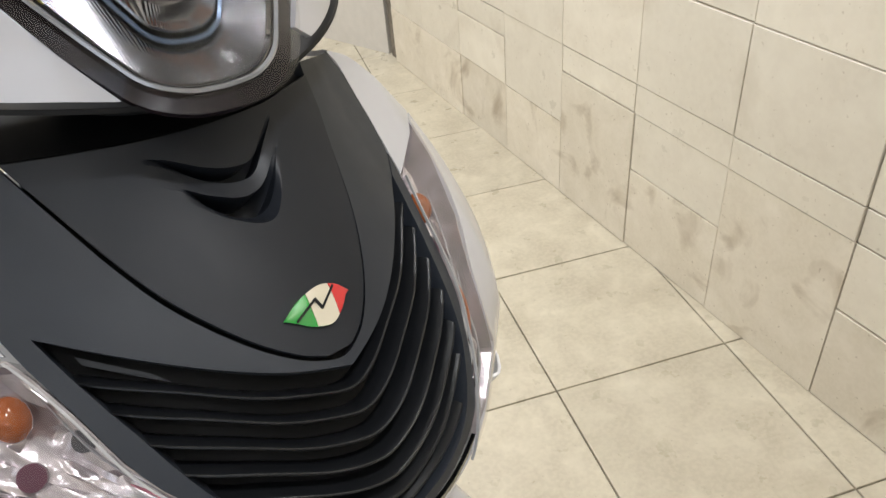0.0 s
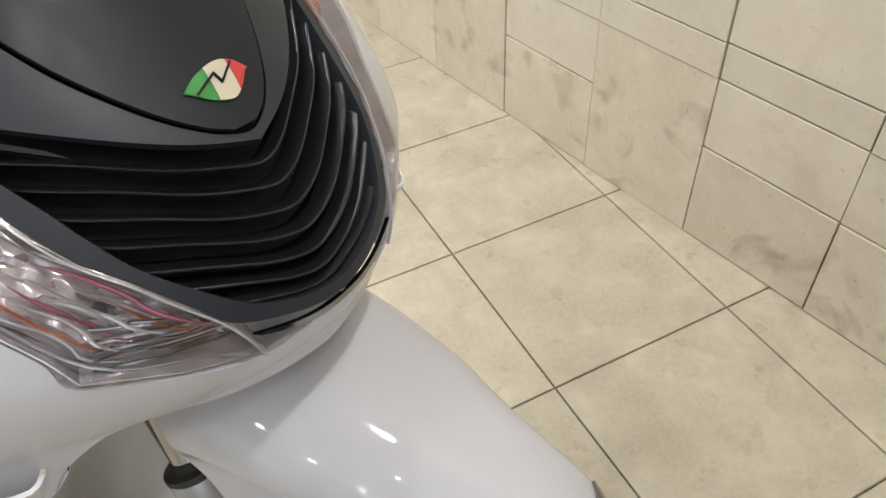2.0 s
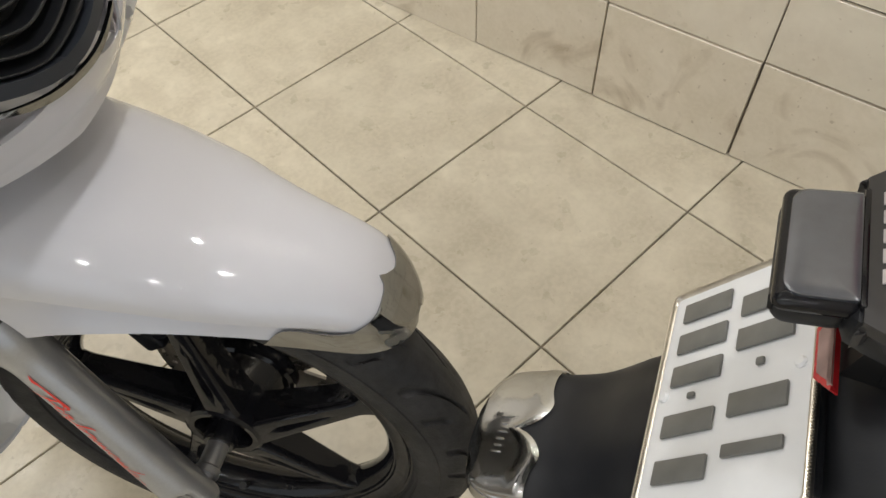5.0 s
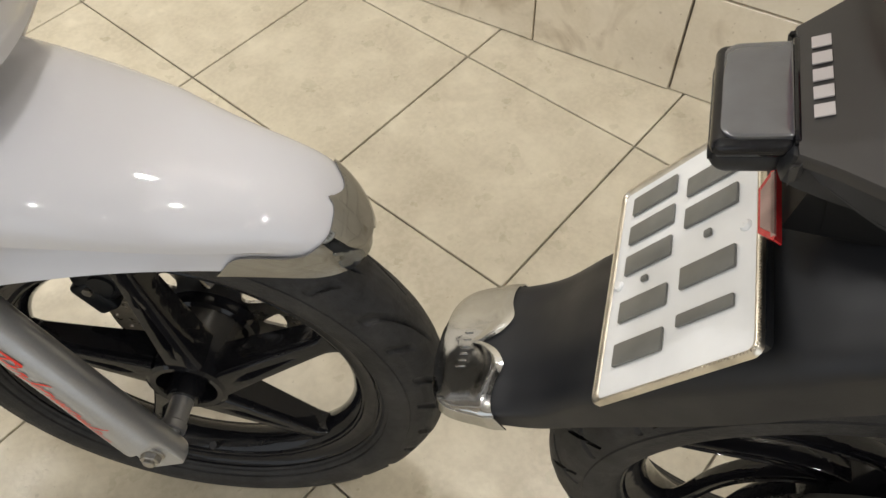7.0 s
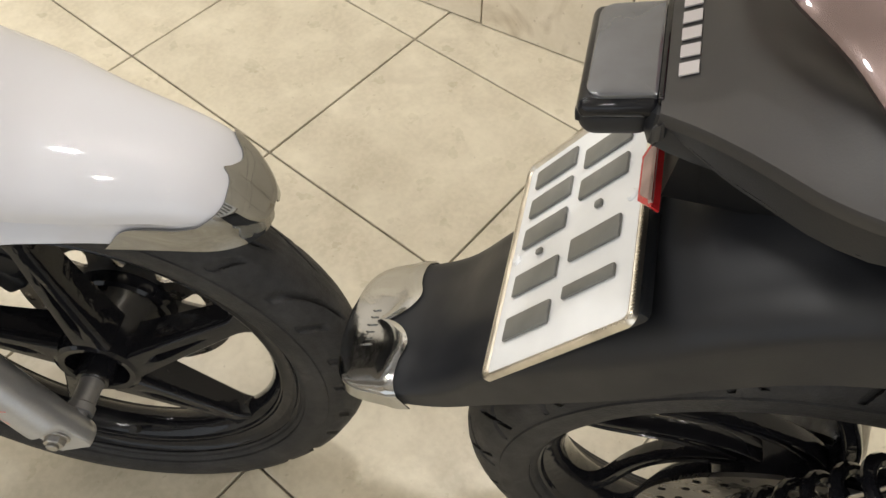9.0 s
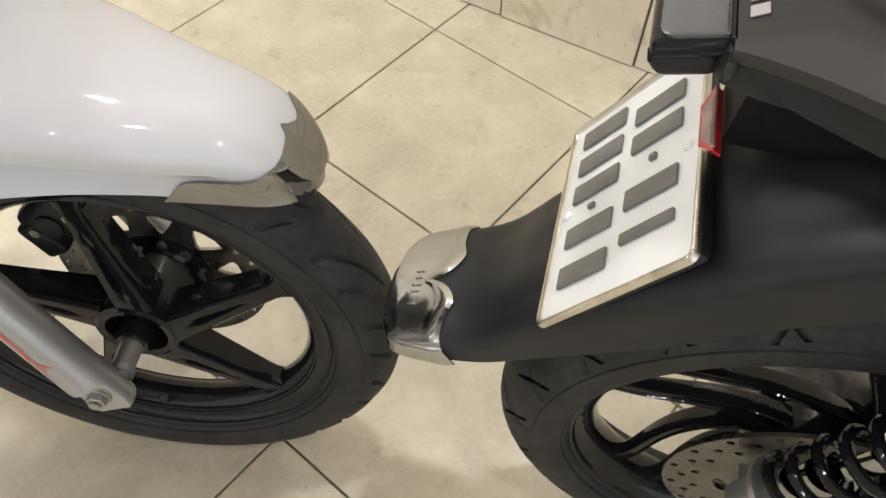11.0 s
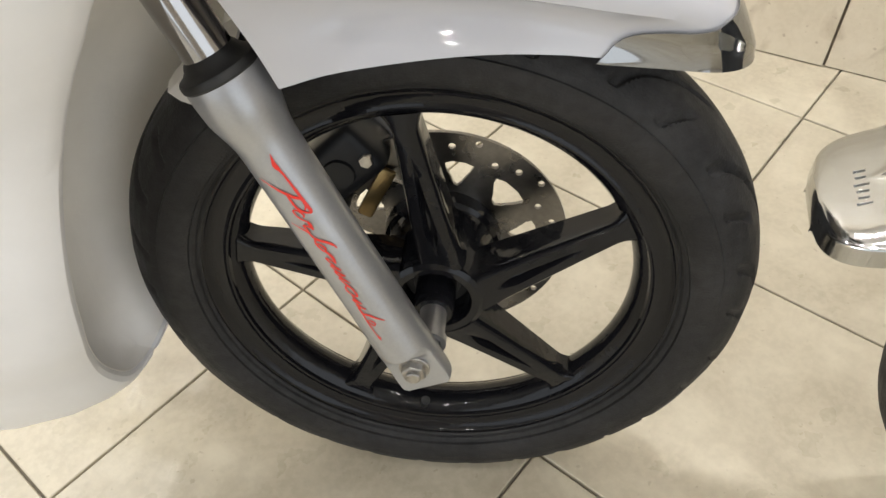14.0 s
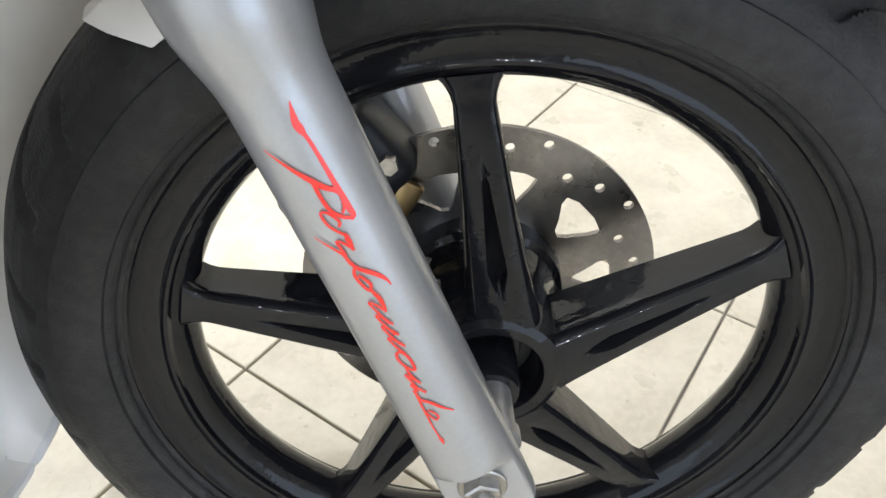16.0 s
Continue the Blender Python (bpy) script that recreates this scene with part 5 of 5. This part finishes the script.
def arm(a0, a1, r0, r1, wide, deep):
    """A curved cast arm from the hub at angle a0 to the rim at angle a1."""
    rows = []
    for i in range(18):
        t = i / 17
        a = radians(a0 + (a1 - a0) * math.sin(t * math.pi / 2))
        r = r0 + (r1 - r0) * t
        c = Vector((r * math.cos(a), 0, r * math.sin(a)))
        n = Vector((-math.sin(a), 0, math.cos(a)))
        w = wide * (1.35 - 0.5 * t + 0.45 * max(0, (t - 0.85) / 0.15) ** 2) / 2
        d = deep * (1.25 - 0.5 * t) / 2
        rows.append([c + n * w * u + Vector((0, d * v - 0.002, 0)) for u, v in ((-1, -0.7), (-0.86, -0.95), (-0.6, -1), (-0.45, -0.82), (0.45, -0.82), (0.6, -1), (0.86, -0.95), (1, -0.7), (1, 0.7), (0.7, 1), (-0.7, 1), (-1, 0.7))])
    return loft(rows, closed=True, caps=True)


for k in range(5):
    for d0, d1 in ((-29, 13), (-92, -6)):
        part("spoke", arm(REAR_TURN + 72 * k + d0, REAR_TURN + 72 * k + d1, 0.048, 0.203, 0.0175, 0.020), GLOSS, rear)
part("hub", lathe([(0.018, -0.040), (0.050, -0.040), (0.058, -0.034), (0.060, 0.010), (0.060, 0.020), (0.018, 0.022)], 64), GLOSS, rear)
part("drum_cover", lathe([(0.018, 0.018), (0.072, 0.018), (0.080, 0.030), (0.084, 0.050), (0.088, 0.064), (0.088, 0.096), (0.078, 0.104), (0.018, 0.106)], 64), STEEL, rear, "dull metal hub cover")
holes = []
for k in range(18):
    a = 2 * math.pi * k / 18
    for r, q in ((0.1190, 0.0), (0.1090, 0.5), (0.098, 0.15)):
        b = a + q * 2 * math.pi / 18
        holes.append(ring_of(r * math.cos(b), r * math.sin(b), 0.0038, 0.0038, 12))
for k in range(6):
    a = 2 * math.pi * k / 6 + 0.3
    holes.append(ring_of(0.072 * math.cos(a), 0.072 * math.sin(a), 0.007, 0.015, 16, a + 0.25))
holes.append(ring_of(0, 0, 0.036, 0.036, 36))
part("brake_disc", shift(plate_with_holes(ring_of(0, 0, 0.127, 0.127, 96), holes, 0.004), Matrix.Translation((0, -0.054, 0))), DISC, rear, "drilled steel brake disc", 30)
part("disc_carrier", lathe([(0.015, -0.058), (0.048, -0.058), (0.052, -0.053), (0.046, -0.038), (0.015, -0.038)], 48), GLOSS, rear)
for k in range(5):
    a = 2 * math.pi * k / 5 + 0.7
    c = Vector((0.058 * math.cos(a), -0.054, 0.058 * math.sin(a)))
    part("disc_bolt", tube([c, c + Vector((0, -0.005, 0))], [0.0066, 0.0055], 12), STEEL, rear)
part("axle_nut", tube([(0, -0.045, 0), (0, -0.108, 0), (0, -0.110, 0)], [0.011, 0.011, 0.009], 6), STEEL, rear)

# swing arm, caliper and shock absorber on the right
arm = tube(smooth_line([(0.235, -0.094, 0.290), (0.30, -0.098, 0.292), (0.40, -0.10, 0.305), (0.52, -0.09, 0.33)], 16), [0.020 + 0.0006 * k for k in range(16)], 20)
part("swing_arm", arm, PLASTIC, bike, "black swing arm")
cal = part("rear_caliper", block(0.335, -0.085, 0.362, 0.070, 0.044, 0.046, 0.008, Matrix.Rotation(radians(30), 4, "Y"), 3), PLASTIC, bike, "black rear brake caliper")
part("piston_cap", tube([(0.335, -0.108, 0.362), (0.335, -0.112, 0.362)], [0.015, 0.013], 20), ALLOY, cal)
S0, S1 = Vector((0.206, -0.096, 0.365)), Vector((0.311, -0.096, 0.647))
sd = (S1 - S0).normalized()
shock = part("shock_absorber", tube([S0 + sd * 0.02, S0 + sd * 0.10, S0 + sd * 0.102, S1], [0.015, 0.015, 0.0085, 0.0085], 24), CHROME, bike, "black coil-spring shock absorber with bright body")
part("lower_clevis", block(*(S0 + sd * 0.004), 0.030, 0.026, 0.046, 0.006, Matrix.Rotation(radians(14), 4, "Y"), 3), ALLOY, shock, "cast alloy lower clevis")
part("clevis_bolt", tube([S0 + Vector((0, -0.020, -0.008)), S0 + Vector((0, 0.03, -0.008))], [0.008, 0.008], 6), STEEL, shock)
sx = sd.orthogonal().normalized()
sy = sd.cross(sx)
coil = [S0 + sd * (0.040 + 0.235 * k / 190) + 0.0245 * (math.cos(k * 2 * math.pi / 21) * sx + math.sin(k * 2 * math.pi / 21) * sy) for k in range(191)]
part("spring", tube(coil, 0.0049, 10), GLOSS, shock, "gloss black coil spring")
part("spring_seat", tube([S0 + sd * 0.028, S0 + sd * 0.036], [0.027, 0.029], 28), ALLOY, shock)

# tail: lamp box, cowl and side covers
TURN14 = Matrix.Rotation(radians(-14), 4, "Y")
box = part("tail_box", block(0.0425, 0.005, 0.7440, 0.038, 0.076, 0.021, 0.0095, TURN14, 6), PLASTIC, bike, "black lamp box over the plate")
part("lid", block(0.0425, 0.005, 0.7530, 0.040, 0.078, 0.012, 0.0058, TURN14, 6), GLOSS, box, "gloss black lid with light scratches")
rows = []
for inset, up in ((0.0, -0.004), (0.0, 0.0001), (0.0005, 0.0004), (0.0020, 0.0007), (0.0080, 0.0012), (0.0170, 0.0014)):
    ring = []
    for cx, cy, a0, r in ((0.0165, 0.0350, 0, 0.0012), (-0.0165, 0.0350, 90, 0.0085), (-0.0165, -0.0350, 180, 0.0085), (0.0165, -0.0350, 270, 0.0012)):
        for k in range(9):
            a = radians(a0 + 90 * k / 8)
            c = Vector((cx - math.copysign(r, cx) + r * math.cos(a), cy - math.copysign(r, cy) + r * math.sin(a)))
            ring.append(Vector((c.x * (1 - inset / 0.0185), c.y * (1 - inset / 0.038), up)))
    rows.append(ring)
part("lid_panel", shift(loft(rows, closed=True, caps=True), pose(0.0420, 0.005, 0.7605) @ TURN14), LID, box, "gloss lid panel, greyed for the ceiling it reflects")
part("lid_groove", block(0.0608, 0.005, 0.7605, 0.003, 0.076, 0.010, 0.001, TURN14), GLOSS, box)
part("screw", tube([(0.0260, -0.026, 0.7420), (0.0236, -0.026, 0.7414)], [0.0040, 0.0036], 16), DEEP, box, "dark recessed screw")
COWL_HALF = [(0.060, 0.0440), (0.066, 0.0490), (0.075, 0.0570), (0.084, 0.0660), (0.093, 0.0755), (0.105, 0.0895), (0.118, 0.1050), (0.138, 0.121), (0.20, 0.141), (0.46, 0.152)]
SKIRT_DROP = [(0.060, 0.0085), (0.066, 0.0095), (0.075, 0.0135), (0.084, 0.0175), (0.093, 0.0205), (0.20, 0.022), (0.46, 0.034)]
COWL_FAR = [(0.060, 0.049), (0.090, 0.067), (0.125, 0.084), (0.20, 0.112), (0.46, 0.140)]
COWL_CREST = [(-0.15, 0.225), (-0.105, 0.150), (-0.075, 0.128), (-0.04, 0.106), (0.0, 0.090), (0.06, 0.085)]  # where the top folds down into the channel: (y, x)


def cowl_point(u, v):
    """u from the lamp box forwards, v from the right edge (-1) over the top to the left edge (1)."""
    x = 0.060 + 0.40 * u**1.3
    half = curve_at(x, COWL_FAR if v > 0 else COWL_HALF)
    a = min(1.0, abs(v) / 0.86)
    hump = min(1.0, max(0.0, (x - 0.080) / 0.10))
    hump = hump * hump * (3 - 2 * hump)
    z = 0.7645 + 0.52 * (x - 0.060) * (1 - 0.55 * min(1.0, max(0.0, (x - 0.14) / 0.2))) + 0.036 * hump * (1 - a * a) ** 1.5 - 0.004 * max(0.0, (abs(v) - 0.86) / 0.14) ** 2
    y = half * a
    if abs(v) > 0.86:
        q = (abs(v) - 0.86) / 0.14
        z -= 0.0030 * q
        y += 0.0006 * math.sin(q * math.pi)
    y = 0.003 + (y if v > 0 else -y)
    fold = min(1.0, max(0.0, (x - curve_at(y, COWL_CREST)) / 0.030))
    z -= 0.016 * fold * fold * (3 - 2 * fold) * max(0.0, 1 - abs(v) ** 6)
    return Vector((x, y, z))


rows = [[cowl_point(i / 60, k / 36 - 1) for k in range(73)] for i in range(61)]
rows.insert(0, [p + Vector((0.0006, 0, -0.0025)) for p in rows[0]])
rows.insert(0, [p + Vector((0.002, 0, -0.010)) for p in rows[0]])
cowl = part("tail_cowl", shell(loft(rows), 0.003), SATIN, bike, "satin charcoal tail cowl with white bars for lettering", 28)
for k in range(5):
    y = 0.0390 - 0.0126 * k
    n = Vector((0, 0, 0.0008))
    q = []
    for x in (0.0655, 0.0735):
        q.append([Vector((x, yy, 0.7652 + 0.52 * (x - 0.060))) + n for yy in (y, y - 0.0084)])
    part("white_bar", shell(loft(q), 0.0008), LOGO, cowl)

# side skins under the cowl down to the mudguard
def skirt_point(u, side, q):
    p = cowl_point(u, side)
    return p + Vector((0.003 * q, -side * (0.0015 + 0.0035 * q), -curve_at(p.x, SKIRT_DROP) * q))


for side in (-1, 1):
    # skirt in PLASTIC, darker than the cowl's SATIN, to carry its shade
    rows = [[skirt_point(i / 40, side, q) for q in (-0.04, 0.1, 0.4, 0.75, 0.93, 1.0)] for i in range(41)]
    part("skirt", shell(loft(rows), 0.002, (0, side, 0)), PLASTIC, cowl, "skirt folded down from the cowl, its shade put into blacker plastic")
    # below the skirt, a black sheet takes the place of the recess's shade
    rows = []
    for i in range(16):
        u = i / 15
        p = skirt_point(u, side, 0.9)
        rows.append([p, Vector((p.x + 0.010, p.y - side * (0.010 + 0.010 * u), p.z - 0.012)), Vector((p.x + 0.024, side * (0.030 + 0.05 * u), 0.728 + 0.02 * u)), Vector((p.x + 0.030, side * (0.026 + 0.04 * u), 0.706 + 0.02 * u)), Vector((p.x + 0.034, side * (0.022 + 0.03 * u), 0.690 + 0.02 * u))])
    part("recess_sheet", shell(loft(rows), 0.002, (0, side, -0.5)), DEEP, bike, "black sheet standing in for the shaded recess under the cowl")
rows = []
for x, w, low, top in ((0.0560, 0.0360, 0.7420, 0.7560), (0.0590, 0.0430, 0.7385, 0.7610), (0.0680, 0.0465, 0.7370, 0.7640), (0.0800, 0.0500, 0.7360, 0.7660), (0.100, 0.058, 0.738, 0.772)):
    rows.append([Vector((x, 0.003 + w * a, low + (top - low) * b)) for a, b in ((-0.78, 0.0), (-0.95, 0.15), (-1, 0.45), (-0.97, 1.0), (0.97, 1.0), (1, 0.45), (0.95, 0.15), (0.78, 0.0))])
part("neck", loft(rows, closed=True, caps=True), PLASTIC, box, "black neck joining the box to the cowl")
# added block that closes the recess and holds its darkness
rows = []
for i in range(8):
    u = i / 7
    x = 0.078 + 0.37 * u
    w = 0.036 + 0.055 * u
    rows.append([Vector((x, 0.003 + w * a, z)) for a, z in ((-0.6, 0.684 + 0.02 * u), (-1, 0.755 + 0.06 * u), (1, 0.755 + 0.06 * u), (0.6, 0.684 + 0.02 * u))])
part("tail_recess_fill", loft(rows, closed=True, caps=True), DEEP, bike, "deep black block filling the shaded recess under the tail")
COVER_EDGE = [(0.080, 0.002, 0.822), (0.094, -0.030, 0.824), (0.114, -0.062, 0.824), (0.130, -0.100, 0.824), (0.146, -0.122, 0.825), (0.165, -0.135, 0.825), (0.25, -0.150, 0.840), (0.40, -0.155, 0.860)]
rows = []
for e in smooth_line(COVER_EDGE, 40):
    rows.append([e + Vector((dx, dy, dz)) for dx, dy, dz in ((0.006, 0.004, -0.006), (0.001, 0.001, -0.003), (0.0, 0.0, 0.0), (0.004, 0.002, 0.003), (0.014, 0.008, 0.016), (0.026, 0.016, 0.032), (0.040, 0.026, 0.042), (0.060, 0.040, 0.046))])
part("side_cover", shell(loft(rows), 0.003, (-0.5, -0.5, 1)), MAROON, bike, "dark metallic brown side cover")
tl = block(0.096, 0.046, 0.850, 0.070, 0.136, 0.044, 0.019, Matrix.Rotation(radians(-22), 4, "Y"), 4)
part("tail_light", tl, REDGLASS, bike, "red tail light above the cowl")
part("seat_end", block(0.38, 0.0, 0.905, 0.36, 0.20, 0.07, 0.03, Matrix.Rotation(radians(-10), 4, "Y"), 4), SATIN, bike, "black seat end")

# ---- floor tiles ----
floor = bpy.data.objects["floor"]
wall_east = bpy.data.objects["wall_east"]
T, G = 0.400, 0.0034


def tile_mesh(name, w, h, t, bevel, mat):
    """A slab lying in xy with its top at z = 0 and softened edges."""
    bm = block(0, 0, -t / 2, w, h, t)
    top = [e for e in bm.edges if all(v.co.z > -1e-6 for v in e.verts)]
    bmesh.ops.bevel(bm, geom=top, offset=bevel, segments=1, affect="EDGES")
    for f in bm.faces:
        f.smooth = False
    me = bpy.data.meshes.new(name)
    bm.to_mesh(me)
    bm.free()
    me.materials.append(mat)
    return me


slab = tile_mesh("floor_tile", T - G, T - G, 0.009, 0.0012, FLOORTILE)
for i in range(-11, 3):
    for j in range(-10, 11):
        cx, cy = (i + 0.5) * T, (j + 0.5) * T
        if cx - 0.2 > WALL_X + WALL_SLOPE * cy + 0.10 or cx < -4.6 or not -4.0 < cy < 4.2:
            continue
        ob = new("tile", slab)
        ob.parent = floor
        ob.location = (cx, cy, random.uniform(-0.0005, 0.0003))
        ob.rotation_euler = (random.uniform(-1, 1) * 0.0012, random.uniform(-1, 1) * 0.0012, random.choice((0, 1, 2, 3)) * math.pi / 2)

# ---- wall tiles: columns about 0.30 m wide, cut into pieces of uneven height ----
STEPS = [0.0, 0.224, 0.374, 0.447, 0.675, 0.828, 0.900, 1.130, 1.284, 1.354, 1.580, 1.735, 1.805, 2.032, 2.186, 2.256, 2.482, 2.640, 2.710, 2.900]
kinds = {}
for c in range(-15, 8):
    wide = 0.3045 if c >= 0 else 0.2985
    y0 = 0.2225 + wide * c
    if y0 < LOW or y0 + wide > HIGH + 0.02:
        continue
    proud_col = random.uniform(-0.0015, 0.0015)
    levels = [z for z in STEPS if not (z == 0.224 and c in (0, 2)) and not (z == 0.374 and c == 3)]
    for a, b in zip(levels, levels[1:]):
        h = round(b - a, 3)
        gap = random.choice((0.0014, 0.0030, 0.0046))
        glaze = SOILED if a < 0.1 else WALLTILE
        if (wide, h, gap, glaze) not in kinds:
            kinds[wide, h, gap, glaze] = tile_mesh("wall_tile", wide - gap, h - gap, 0.012, 0.0009, glaze)
        ob = new("tile", kinds[wide, h, gap, glaze])
        ob.parent = wall_east
        proud = proud_col + random.choice((0.0, 0.0, 0.0010, 0.0020, 0.0035))
        ob.matrix_basis = Matrix(((0, 0, -1, 0.001 - proud), (-1, 0, 0, y0 + wide / 2), (0, 1, 0, (a + b) / 2), (0, 0, 0, 1)))
